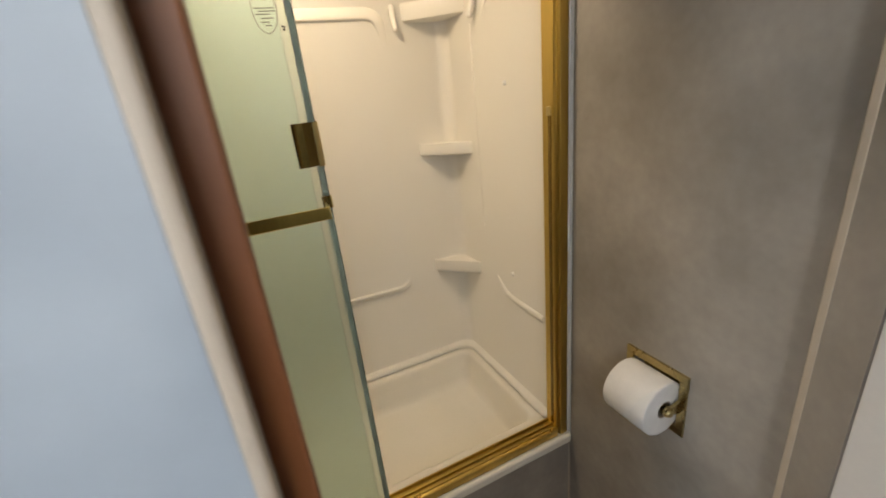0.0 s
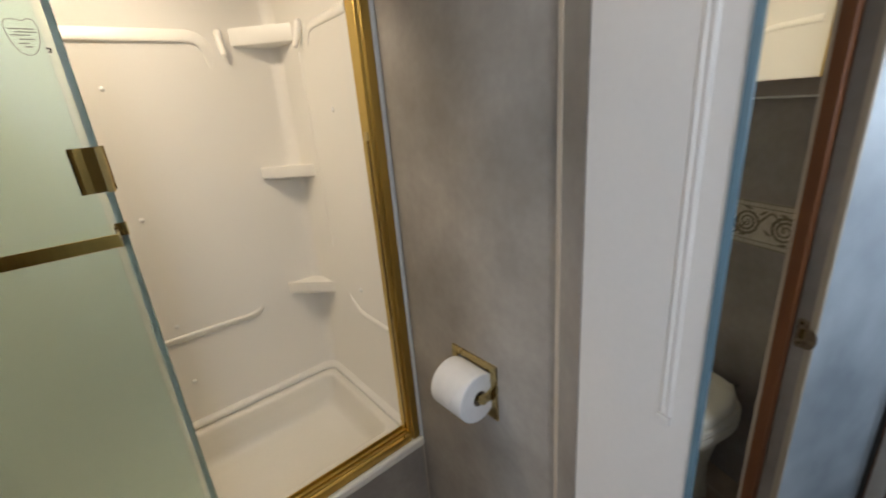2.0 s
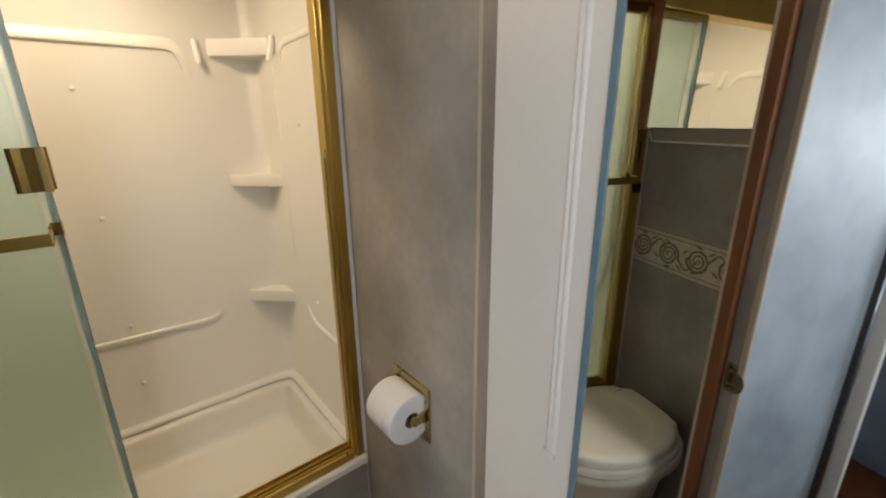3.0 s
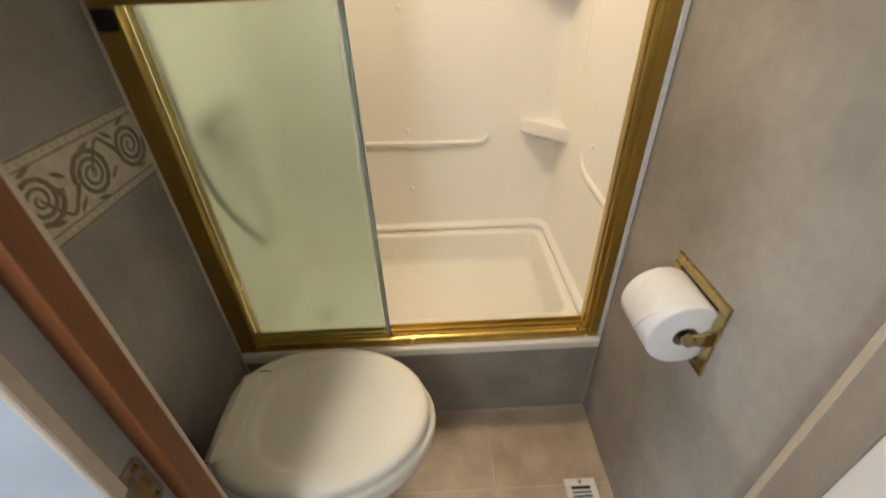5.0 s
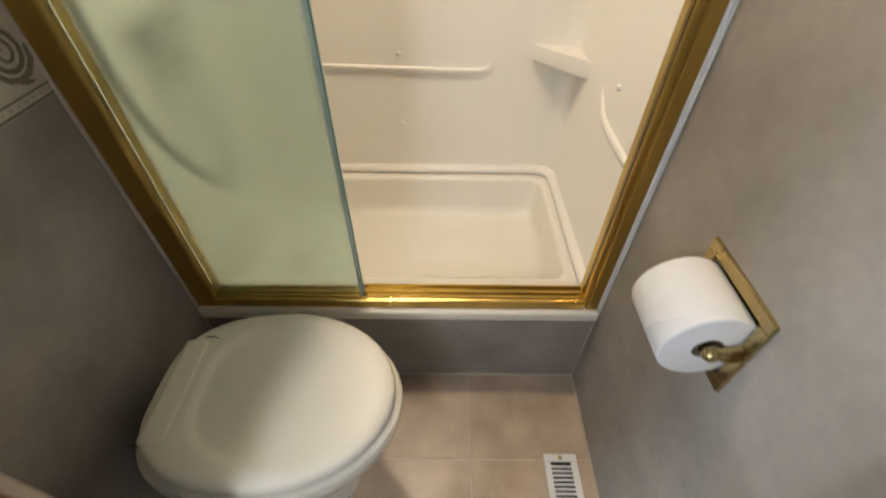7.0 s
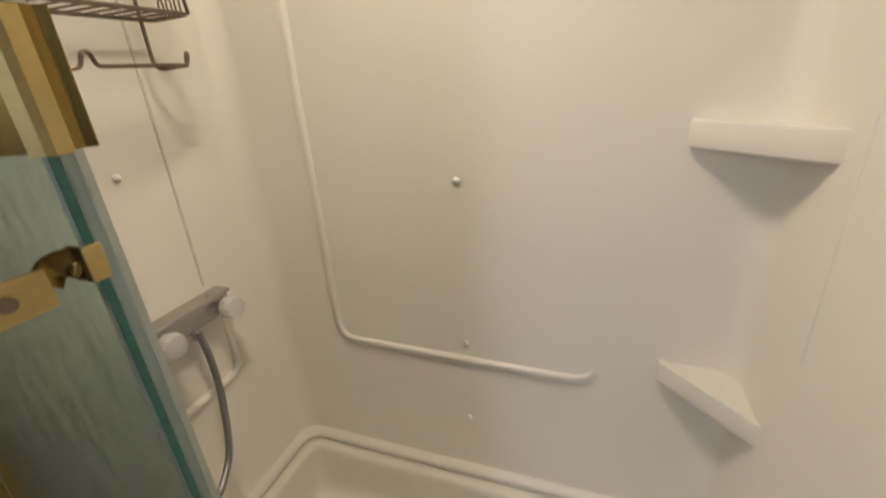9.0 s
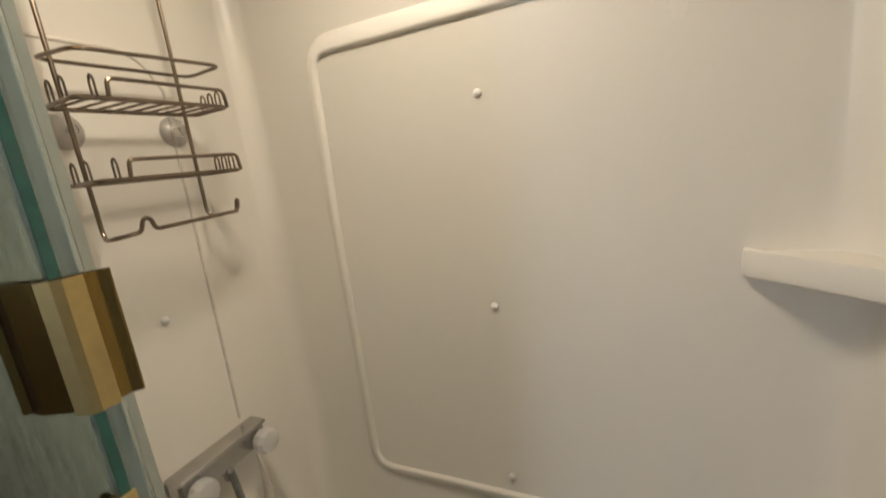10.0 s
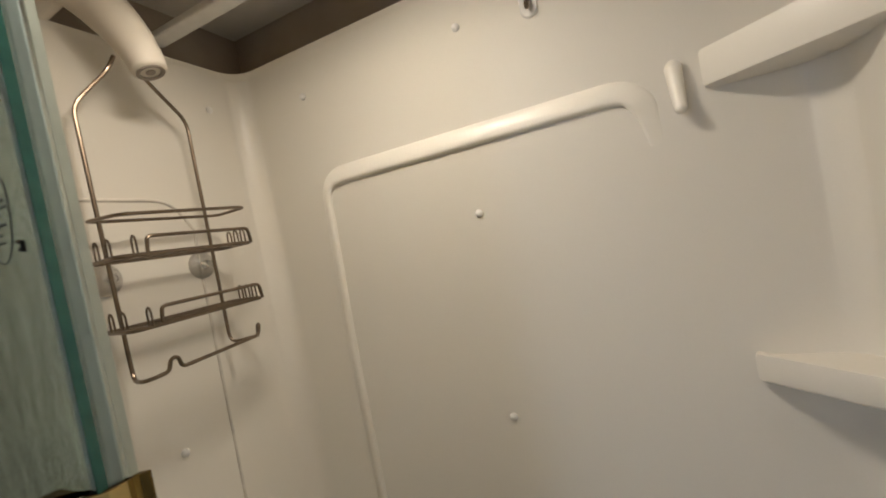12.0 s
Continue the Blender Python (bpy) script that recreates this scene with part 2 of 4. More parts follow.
def rounded(pts, r, n=5, closed=False):
    """A polyline with its corners rounded."""
    p = [Vector(q) for q in pts]
    out = []
    for i, q in enumerate(p):
        if not closed and i in (0, len(p) - 1):
            out.append(q)
            continue
        a, c = p[i - 1], p[(i + 1) % len(p)]
        ra = min(r, (a - q).length / 2.01)
        rc = min(r, (c - q).length / 2.01)
        s, e = q + (a - q).normalized() * ra, q + (c - q).normalized() * rc
        for k in range(n + 1):
            t = k / n
            out.append((1 - t) ** 2 * s + 2 * t * (1 - t) * q + t * t * e)
    return out


def tube(pts, r, seg=8, closed=False, squash=1.0, flat=None, bm=None, ends=None, block=1.0):
    """A round rod along pts; with flat (a direction) its section is squashed along it; ends: radius factors at both ends."""
    p = [Vector(q) for q in pts]
    k = len(p)
    rings = []
    ref = None
    for i in range(k):
        if closed:
            d = (p[(i + 1) % k] - p[i - 1]).normalized()
        else:
            d = (p[min(i + 1, k - 1)] - p[max(i - 1, 0)]).normalized()
        if flat is not None:
            u = Vector(flat)
            v = d.cross(u).normalized()
        else:
            if ref is None:
                ref = d.orthogonal().normalized()
            u = (ref - d * ref.dot(d)).normalized()
            ref = u
            v = d.cross(u)
        f = 1.0
        if ends:
            t = i / (k - 1)
            f = ends(t) if callable(ends) else ends[0] + (ends[1] - ends[0]) * t
        rings.append([p[i] + (u * math.copysign(abs(math.cos(a)) ** block, math.cos(a)) * squash + v * math.copysign(abs(math.sin(a)) ** block, math.sin(a))) * r * f for a in [2 * math.pi * s / seg for s in range(seg)]])
    if closed:
        rings.append(rings[0])
        b = loft(rings, False, False)
        bmesh.ops.remove_doubles(b, verts=b.verts, dist=1e-6)
        return add(bm, b)
    return loft(rings, bm=bm)


def lathe(profile, m, seg=20, bm=None):
    """profile of (radius, height) spun about z, then placed by m."""
    rings = [[Vector((r * math.cos(2 * math.pi * s / seg), r * math.sin(2 * math.pi * s / seg), h)) for s in range(seg)] for r, h in profile]
    b = loft(rings)
    bmesh.ops.transform(b, matrix=m, verts=b.verts)
    return add(bm, b)


def rrect(x0, y0, x1, y1, r, z, n=5):
    out = []
    for cx, cy, a0 in ((x1 - r, y1 - r, 0), (x0 + r, y1 - r, 90), (x0 + r, y0 + r, 180), (x1 - r, y0 + r, 270)):
        for k in range(n + 1):
            a = radians(a0 + 90 * k / n)
            out.append(Vector((cx + r * math.cos(a), cy + r * math.sin(a), z)))
    return out


# ---- plan ----
XL, XR0, XR1 = 0.02, 1.053, 1.046   # washroom side walls; the right one leans a little
YF = -0.56                          # inside of the front wall
HALL = -0.630                       # hall face of the front wall
BACK = 0.616                        # shower back
CEIL = 2.03
JX = 0.286                          # face of the left jamb


def wall_x(y):
    return XR0 + (XR1 - XR0) * (y / YF)


# ---- setting ----
floor = thing("floor", "beige mottled vinyl tile floor of the washroom", "floor", kind="structure")
part("joint_bed", box((-0.10, -0.640, -0.06), (1.12, 0.02, -0.0008)), GROUT, floor)
hall_floor = part("hall_floor", box((-2.6, -1.9, -0.06), (2.0, -0.641, 0.0)), CARPET)
tagged(hall_floor, "dark reddish brown floor of the hall", "floor", kind="structure")
bed_floor = part("bedroom_floor", box((-2.6, -0.641, -0.06), (-0.13, 1.2, 0.0)), CARPET)
tagged(bed_floor, "dark reddish brown floor beside the bed", "floor", kind="structure")

wl = part("wall_left", box((-0.13, HALL + 0.004, -0.05), (XL, -0.002, CEIL)), WALLPAPER)
tagged(wl, "mottled taupe papered washroom wall", "wall", kind="structure")
wl2 = part("wall_shower_left", box((-0.13, -0.002, -0.05), (-0.05, 0.74, CEIL)), HALLPAPER)
tagged(wl2, "plain board wall behind the shower", "wall", kind="structure")
HY, HZ, HO = -0.289, 0.700, 0.061   # paper holder recess: centre and half width
wrb = bmesh.new()
for ya, yb_, za, zb in ((0.0, HY + HO, -0.05, CEIL), (HY - HO, YF, -0.05, CEIL), (HY + HO, HY - HO, -0.05, HZ - HO), (HY + HO, HY - HO, HZ + HO, CEIL)):
    prism([(wall_x(ya), ya), (1.16, ya), (1.16, yb_), (wall_x(yb_), yb_)], za, zb, bm=wrb)
wr = part("wall_right", wrb, WALLPAPER, smooth=0)
tagged(wr, "mottled taupe papered wall with paper holder", "wall", kind="structure")
wr2 = part("wall_shower_right", box((1.09, 0.0, -0.05), (1.16, 0.74, CEIL)), HALLPAPER)
tagged(wr2, "plain board wall behind the shower", "wall", kind="structure")
wb = part("wall_shower_back", box((-0.13, 0.68, -0.05), (1.16, 0.76, CEIL)), HALLPAPER)
tagged(wb, "plain board wall behind the shower", "wall", kind="structure")
wf = part("wall_front", box((XL, HALL + 0.004, -0.05), (JX - 0.004, YF, CEIL)), WALLPAPER)
tagged(wf, "short papered wall beside the washroom door", "wall", kind="structure")
wfh = part("wall_hall_face", box((-0.14, HALL - 0.004, -0.05), (JX - 0.006, HALL + 0.004, CEIL)), HALLPAPER)
tagged(wfh, "pale blue grey board wall of the hall", "wall", kind="structure")
header = part("wall_over_door", box((JX - 0.004, HALL - 0.004, 1.96), (1.16, YF, CEIL)), WALLPAPER)
tagged(header, "papered strip of wall over the door", "wall", kind="structure")

jamb = thing("door_frame", "oak and papered door frame of the washroom", "door frame", kind="structure")
part("jamb_face", box((JX - 0.004, HALL + 0.006, 0.0), (JX, YF - 0.030, 1.96)), WALLPAPER, jamb)
part("door_stop", box((JX - 0.004, YF - 0.030, 0.0), (JX + 0.021, YF - 0.001, 1.96), 0.003), OAK, jamb, "varnished oak stop strip")
part("casing_edge", box((JX - 0.006, HALL - 0.006, 0.0), (JX + 0.003, HALL + 0.010, 1.96), 0.003), TAN, jamb, "tan corner bead")
part("stop_bead", box((JX - 0.004, YF - 0.0008, 0.0), (JX + 0.013, YF + 0.012, 1.96), 0.003), TAN, jamb, "tan bead behind the oak stop")
part("corner_strip", prism([(1.050, YF + 0.010), (1.034, YF + 0.006), (1.005, YF - 0.004), (1.001, YF - 0.016), (1.020, YF - 0.018), (1.050, YF - 0.006)], 0.0, 1.96, 0.002), TAN, jamb, "tan corner strip")
part("hinge_jamb", prism([(1.006, YF - 0.010), (1.10, YF - 0.006), (1.10, -0.655), (0.985, -0.655), (0.963, -0.641)], 0.0, 1.96), WALLPAPER, jamb)
strike_outline = [(-0.622, 0.780), (-0.600, 0.778), (-0.595, 0.785), (-0.595, 0.846), (-0.600, 0.853), (-0.622, 0.851)]
sb = loft([[Vector((x, y, z)) for y, z in strike_outline] for x in (JX - 0.001, JX + 0.0018)])
strike = part("strike_plate", sb, STRIKE, jamb, "dull brown corroded strike plate")
lip_ring = [Vector((JX + 0.0035, HALL + 0.010 - 0.021 * math.sin(a_), 0.808 + 0.028 * math.cos(a_))) for a_ in [math.pi * k / 12 for k in range(13)]]
part("strike_lip", loft([[Vector((p.x - 0.003, p.y, p.z)) for p in lip_ring], lip_ring]), STRIKE, jamb, "rounded lip of the strike plate")
part("latch_hole", box((JX + 0.0012, -0.614, 0.802), (JX + 0.0022, -0.604, 0.828), 0.0004), DARK_BRASS, strike)
for z in (0.790, 0.842):
    part("strike_screw", lathe([(0.001, 0), (0.0045, 0), (0.004, 0.0012), (0.001, 0.0016)], pose(JX + 0.0016, -0.605, z, 0, 90, 0), 10), DARK_BRASS, strike)

wall_hall_back = thing("wall_hall_rear", "pale board wall of the hall with a window", "wall", kind="structure")
X0w, X1w, Z0w, Z1w = -0.03, 0.31, 1.30, 1.94
BX0, BX1, BZ0w, BZ1w = -2.40, -1.10, 0.97, 1.57
for lo, hi in (((-2.6, -1.58, -0.05), (BX0, -1.50, CEIL)), ((BX0, -1.58, -0.05), (BX1, -1.50, BZ0w)), ((BX0, -1.58, BZ1w), (BX1, -1.50, CEIL)), ((BX1, -1.58, -0.05), (X0w, -1.50, CEIL)), ((X1w, -1.58, -0.05), (2.0, -1.50, CEIL)),
               ((X0w, -1.58, -0.05), (X1w, -1.50, Z0w)), ((X0w, -1.58, Z1w), (X1w, -1.50, CEIL))):
    part("wall_board", box(lo, hi), HALLPAPER, wall_hall_back)
win = thing("window_1", "hall window in an aluminium frame", "window", kind="structure")
for lo, hi in (((X0w, -1.57, Z0w), (X0w + 0.02, -1.51, Z1w)), ((X1w - 0.02, -1.57, Z0w), (X1w, -1.51, Z1w)),
               ((X0w, -1.57, Z0w), (X1w, -1.51, Z0w + 0.02)), ((X0w, -1.57, Z1w - 0.02), (X1w, -1.51, Z1w))):
    part("window_frame", box(lo, hi, 0.003), ENAMEL, win)
pane = part("pane", box((X0w + 0.02, -1.552, Z0w + 0.02), (X1w - 0.02, -1.548, Z1w - 0.02)), WINDOW_GLASS, win)
pane.visible_shadow = False
# unseen partition, added to keep bedroom window light off the washroom door
light_block = part("light_block_wall", box((-0.24, -1.50, -0.05), (-0.20, -1.17, CEIL)), HALLPAPER)
tagged(light_block, "unseen pale partition added to block bedroom window light", "wall", kind="structure")
end = part("wall_hall_end", box((1.9, -1.82, -0.05), (2.0, HALL, CEIL)), HALLPAPER)
tagged(end, "pale board wall closing the hall", "wall", kind="structure")
end2 = part("wall_hall_side", box((1.10, HALL - 0.004, -0.05), (1.9, HALL + 0.05, CEIL)), HALLPAPER)
tagged(end2, "pale board wall beside the washroom door", "wall", kind="structure")
wbr = part("wall_bedroom_far", box((-2.6, 1.1, -0.05), (-0.13, 1.2, CEIL)), HALLPAPER)
tagged(wbr, "pale board wall of the bedroom", "wall", kind="structure")
wbs = part("wall_bedroom_side", box((-0.17, -0.62, -0.05), (-0.13, 1.1, CEIL)), HALLPAPER)
tagged(wbs, "pale board wall between bedroom and washroom", "wall", kind="structure")
ceiling = part("ceiling", box((-2.6, -1.9, CEIL), (2.0, 1.2, CEIL + 0.06)), CEILING)
tagged(ceiling, "off-white ceiling board", "ceiling", kind="structure")

# closed head wall; the bedroom window is in the long wall
bw = part("wall_bedroom_head", box((-2.6, -1.82, -0.05), (-2.5, 1.1, CEIL)), HALLPAPER)
tagged(bw, "pale board wall at the bed head", "wall", kind="structure")
win2 = thing("window_2", "bedroom window behind white slatted blinds", "window", kind="structure")
for lo, hi in (((BX0, -1.57, BZ0w), (BX0 + 0.03, -1.49, BZ1w)), ((BX1 - 0.03, -1.57, BZ0w), (BX1, -1.49, BZ1w)), ((BX0 + 0.03, -1.57, BZ0w), (BX1 - 0.03, -1.49, BZ0w + 0.03)), ((BX0 + 0.03, -1.57, BZ1w - 0.03), (BX1 - 0.03, -1.49, BZ1w))):
    part("window_frame", box(lo, hi, 0.003), ENAMEL, win2)
p2 = part("pane", box((BX0 + 0.03, -1.552, BZ0w + 0.03), (BX1 - 0.03, -1.548, BZ1w - 0.03)), WINDOW_GLASS, win2)
p2.visible_shadow = False
blind = thing("window_blind", "white slatted blind in front of the bedroom window", "blind")
slat_blind = finish(box((-0.60, -0.014, -0.001), (0.60, 0.014, 0.001)), SLAT)
for k in range(19):
    sl = new("slat", slat_blind)
    sl.parent = blind
    sl.matrix_local = pose((BX0 + BX1) / 2, -1.465, BZ0w + 0.03 + k * 0.030, 70, 0, 0)
part("head_rail", box((BX0 + 0.02, -1.485, BZ1w - 0.01), (BX1 - 0.02, -1.445, BZ1w + 0.025), 0.003), ENAMEL, blind)

# ---- shower ----
stall = thing("shower_stall", "ivory fibreglass shower stall with moulded corner shelves", "shower stall")
XSL, XSR = -0.006, 1.036
ZT = 1.918


def surround():
    """Three moulded walls with coved corners, as one shell."""
    r = 0.050
    inner = [Vector((XSR + 0.004, 0.062))]
    inner.append(Vector((XSR, 0.085)))
    for k in range(9):
        a = radians(90 * k / 8)
        inner.append(Vector((XSR - r + r * math.cos(a), BACK - r + r * math.sin(a))))
    for k in range(9):
        a = radians(90 + 90 * k / 8)
        inner.append(Vector((XSL + r + r * math.cos(a), BACK - r + r * math.sin(a))))
    inner += [Vector((XSL, 0.085)), Vector((XSL - 0.004, 0.062))]
    outer = []
    for p in inner:
        outer.append(Vector((XSR + 0.035 if p.x > 0.9 else (XSL - 0.035 if p.x < 0.15 else p.x), BACK + 0.035 if p.y > 0.5 else p.y)))
    b = bmesh.new()
    levels = [(0.341, -0.022), (0.345, -0.026), (0.356, -0.026), (0.362, -0.020), (0.366, -0.004), (0.376, 0.0), (1.2, 0.0), (ZT - 0.012, 0.0), (ZT - 0.006, -0.006), (ZT, -0.010)]
    rows = []
    for z, off in levels:
        rows.append([b.verts.new((p.x + (-off if p.x < 0.15 else off if p.x > 0.9 else 0), p.y + (off if p.y > 0.5 else 0), z)) for p in inner])
    for a, d in zip(rows, rows[1:]):
        for i in range(len(inner) - 1):
            b.faces.new((a[i], a[i + 1], d[i + 1], d[i]))
    lo = [b.verts.new((p.x, p.y, 0.341)) for p in outer]
    hi = [b.verts.new((p.x, p.y, ZT)) for p in outer]
    for i in range(len(inner) - 1):
        b.faces.new((hi[i], hi[i + 1], lo[i + 1], lo[i]))
        b.faces.new((rows[-1][i], rows[-1][i + 1], hi[i + 1], hi[i]))
        b.faces.new((lo[i], lo[i + 1], rows[0][i + 1], rows[0][i]))
    for i in (0, -1):
        b.faces.new([r_[i] for r_ in rows] + [hi[i], lo[i]])
    return b


part("surround", surround(), FIBREGLASS, stall, smooth=50)


def pan():
    spec = [(0.0, 0.012, 0.338, 0.030), (0.018, 0.012, 0.338, 0.030), (0.042, 0.030, 0.338, 0.030), (0.048, 0.038, 0.335, 0.032), (0.052, 0.044, 0.324, 0.033), (0.055, 0.048, 0.300, 0.034),
            (0.063, 0.056, 0.235, 0.040), (0.071, 0.064, 0.212, 0.045), (0.085, 0.080, 0.202, 0.05), (0.14, 0.13, 0.199, 0.06), (0.30, 0.215, 0.196, 0.015)]
    rings = [rrect(XSL + d, 0.062 + f, XSR - d, BACK - d + 0.0, r, z, 6) for d, f, z, r in spec]
    outer = [rrect(XSL - 0.02, 0.062, XSR + 0.02, BACK + 0.02, 0.03, z, 6) for z in (0.15, 0.337)]
    return loft(outer + rings)


part("pan", pan(), PAN, stall, "ivory shower pan with a rounded rim", smooth=60)
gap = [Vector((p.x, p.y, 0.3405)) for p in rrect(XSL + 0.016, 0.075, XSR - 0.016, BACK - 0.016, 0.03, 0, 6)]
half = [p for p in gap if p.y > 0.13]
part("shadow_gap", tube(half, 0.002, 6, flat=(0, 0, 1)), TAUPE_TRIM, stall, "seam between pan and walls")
for cx in (XSR - 0.022, XSL + 0.022):
    arc = [Vector((cx + (0.02 if cx < 0.5 else -0.02) * (1 - math.cos(a)) * 1.2, BACK - 0.05 + 0.03 * math.sin(a), 0.343)) for a in [radians(15 * k) for k in range(6)]]
    part("seam_opening", tube(arc, 0.0055, 6, flat=(0, 0, 1), squash=0.8), DARK, stall, "dark open seam at the corner")

# front lip and papered riser
curb = thing("shower_curb", "papered shower step with a white rounded lip", "curb", kind="structure")
part("riser", box((XL, 0.0, -0.05), (XR0, 0.062, 0.300)), WALLPAPER, curb)
part("lip", box((XL + 0.002, -0.014, 0.296), (XR0 - 0.001, 0.070, 0.330), 0.009, 3), PAN, curb, "white rounded lip")
part("base_bead", tube([(XL, 0.0, 0.002), (XR0, 0.0, 0.002)], 0.0040, 6), TAN, curb)
part("corner_bead", tube([(XR0 - 0.002, -0.001, 0.0), (XR0 - 0.002, -0.001, 0.296)], 0.0028, 6), TAN, curb)

# moulded ribs of the back wall
yb = BACK + 0.002
rib_path = rounded([(0.822, yb + 0.001, 1.555), (0.806, yb, 1.650), (0.184, yb, 1.646), (0.172, yb, 1.30), (0.172, yb, 0.700), (0.792, yb, 0.686), (0.806, yb + 0.007, 0.760)], 0.055, 9)


def rib_scale(t):
    """Wide along the top, slim down the side and along the bottom, run out at both ends."""
    f = 1.0 if t < 0.27 else max(0.62, 1.0 - 6.0 * (t - 0.27))
    return f * min(1.0, 0.72 + 12 * t), f, min(1.0, 0.30 + 24 * t) * min(1.0, 0.4 + 7 * (1 - t))


def rib_mesh(path, centre):
    prof_r = [(-0.018, -0.002), (-0.0155, 0.0035), (-0.011, 0.0068), (-0.004, 0.0092), (0.006, 0.0112), (0.0145, 0.0118), (0.0190, 0.0102), (0.0210, 0.0048), (0.0222, -0.002)]
    rings = []
    for i, p in enumerate(path):
        d = (path[min(i + 1, len(path) - 1)] - path[max(i - 1, 0)]).normalized()
        inward = Vector((-d.z, 0, d.x))
        if inward.dot(centre - p) < 0:
            inward = -inward
        w, f, h = rib_scale(i / (len(path) - 1))
        rings.append([p + inward * (u * w) + Vector((0, -v * h * (0.95 + 0.05 * f), 0)) for u, v in prof_r])
    return loft(rings, closed=True)


rib_dense = []
for p, q in zip(rib_path, rib_path[1:]):
    p, q = Vector(p), Vector(q)
    k = max(1, int((q - p).length / 0.03))
    rib_dense += [p.lerp(q, j / k) for j in range(k)]
rib_dense.append(Vector(rib_path[-1]))
part("rib", rib_mesh(rib_dense, Vector((0.49, yb, 1.17))), FIBREGLASS, stall, smooth=60)
part("rib_side", tube([(0.838, yb + 0.002, 1.60), (0.838, yb + 0.002, 0.80)], 0.006, 8, flat=(0, 1, 0), squash=0.6), FIBREGLASS, stall, smooth=60)
for sx, lower, upper in ((XSL - 0.002, [(0.10, 0.690), (0.452, 0.690), (0.445, 0.84)], None), (XSR + 0.002, [(0.10, 0.700), (0.30, 0.704), (0.356, 0.762)], [(0.10, 1.645), (0.335, 1.640), (0.362, 1.59)])):
    part("rib_lower", tube(rounded([(sx, y, z) for y, z in lower], 0.05, 8), 0.0125, 10, flat=(1, 0, 0), squash=0.85, ends=lambda t: min(1, 0.3 + 5 * (1 - t))), FIBREGLASS, stall, smooth=60)
    # left line is rib shading painted grey, right line is plain moulding
    part("wall_line", tube([(sx + (0.002 if sx < 0.5 else -0.002), 0.425, 0.93), (sx + (0.002 if sx < 0.5 else -0.002), 0.435, 1.58)], 0.0030, 8), RIB_SHADE if sx < 0.5 else FIBREGLASS, stall)
    if upper:
        part("rib_upper", tube(rounded([(sx, y, z) for y, z in upper], 0.05, 7), 0.0145, 14, flat=(1, 0, 0), squash=0.6, block=0.8, ends=(1, 0.5)), FIBREGLASS, stall, smooth=60)
    else:
        # grey rod paints the thin shadow of the upper ledge
        part("wall_line", tube(rounded([(sx + 0.002, 0.10, 1.640), (sx + 0.002, 0.40, 1.637), (sx + 0.002, 0.435, 1.58)], 0.04, 7), 0.0032, 8), RIB_SHADE, stall)


def shelf(zb, zt, xl, yr):
    """Corner shelf with a straight front and a dished top."""
    base = [(xl, BACK - 0.010), (XSR + 0.003, yr), (XSR + 0.012, yr + 0.006), (XSR + 0.01, BACK + 0.02), (xl + 0.005, BACK + 0.02)]
    b = bmesh.new()
    cx, cy = XSR, BACK
    rings = []
    for f, z in ((0.93, zb), (0.985, zb + 0.004), (1.0, zb + 0.010), (1.0, zt - 0.007), (0.985, zt - 0.001), (0.95, zt), (0.90, zt - 0.003), (0.80, zt - 0.006)):
        rings.append([Vector((cx + (x - cx) * f, cy + (y - cy) * f, z)) for x, y in base])
    return loft(rings)


part("corner_shelf", shelf(1.616, 1.672, 0.886, 0.460), FIBREGLASS, stall, smooth=40)
part("corner_shelf", shelf(1.181, 1.225, 0.896, 0.468), FIBREGLASS, stall, smooth=40)
part("corner_shelf", shelf(0.724, 0.773, 0.905, 0.470), FIBREGLASS, stall, smooth=40)
for x, y in ((0.853, BACK), (XSR, 0.395)):
    q = (0, -1, 0) if x < 1 else (-1, 0, 0)
    q = Vector(q)
    pts = [Vector((x, y, 1.668)) + q * 0.001, Vector((x, y, 1.650)) + q * 0.007, Vector((x, y, 1.625)) + q * 0.012, Vector((x, y, 1.602)) + q * 0.021, Vector((x, y, 1.589)) + q * 0.027]
    part("moulded_hook", tube(smooth_path(pts, 5), 0.0125, 14, ends=lambda t: (1 - 0.35 * t) * (min(1.0, 0.45 + 4 * t)) * (1.0 if t < 0.9 else 1.0 - 5.5 * (t - 0.9))), FIBREGLASS, stall, smooth=70)

cap_prof = [(0.0075, 0.0), (0.0075, 0.002), (0.006, 0.0045), (0.003, 0.006), (0.0005, 0.0065)]
cap_mesh = finish(lathe(cap_prof, Matrix.Identity(4), 12), CAULK)
for x, y, z, rx, ry in ((0.516, BACK, 1.505, 90, 0), (0.510, BACK, 1.120, 90, 0), (0.512, BACK, 0.742, 90, 0), (0.512, BACK, 0.52, 90, 0),
                        (0.172, BACK, 1.825, 90, 0), (0.535, BACK, 1.838, 90, 0), (XSL, 0.333, 1.185, 0, 90), (XSL, 0.525, 1.831, 0, 90),
                        (XSR, 0.257, 0.800, 0, -90), (XSR, 0.257, 1.40, 0, -90)):
    cap = new("screw_cap", cap_mesh)
    cap.parent = stall
    cap.matrix_local = pose(x, y, z, rx, ry, 0)
drain = part("drain", lathe([(0.001, 0.0), (0.030, 0.0), (0.034, 0.003), (0.030, 0.005), (0.022, 0.003), (0.001, 0.003)], pose(0.19, 0.29, 0.198), 20), CHROME, stall, "dull metal drain")
for k in range(5):
    part("drain_slot", box((0.176, 0.272 + k * 0.009, 0.2015), (0.204, 0.275 + k * 0.009, 0.2025)), DARK, stall)

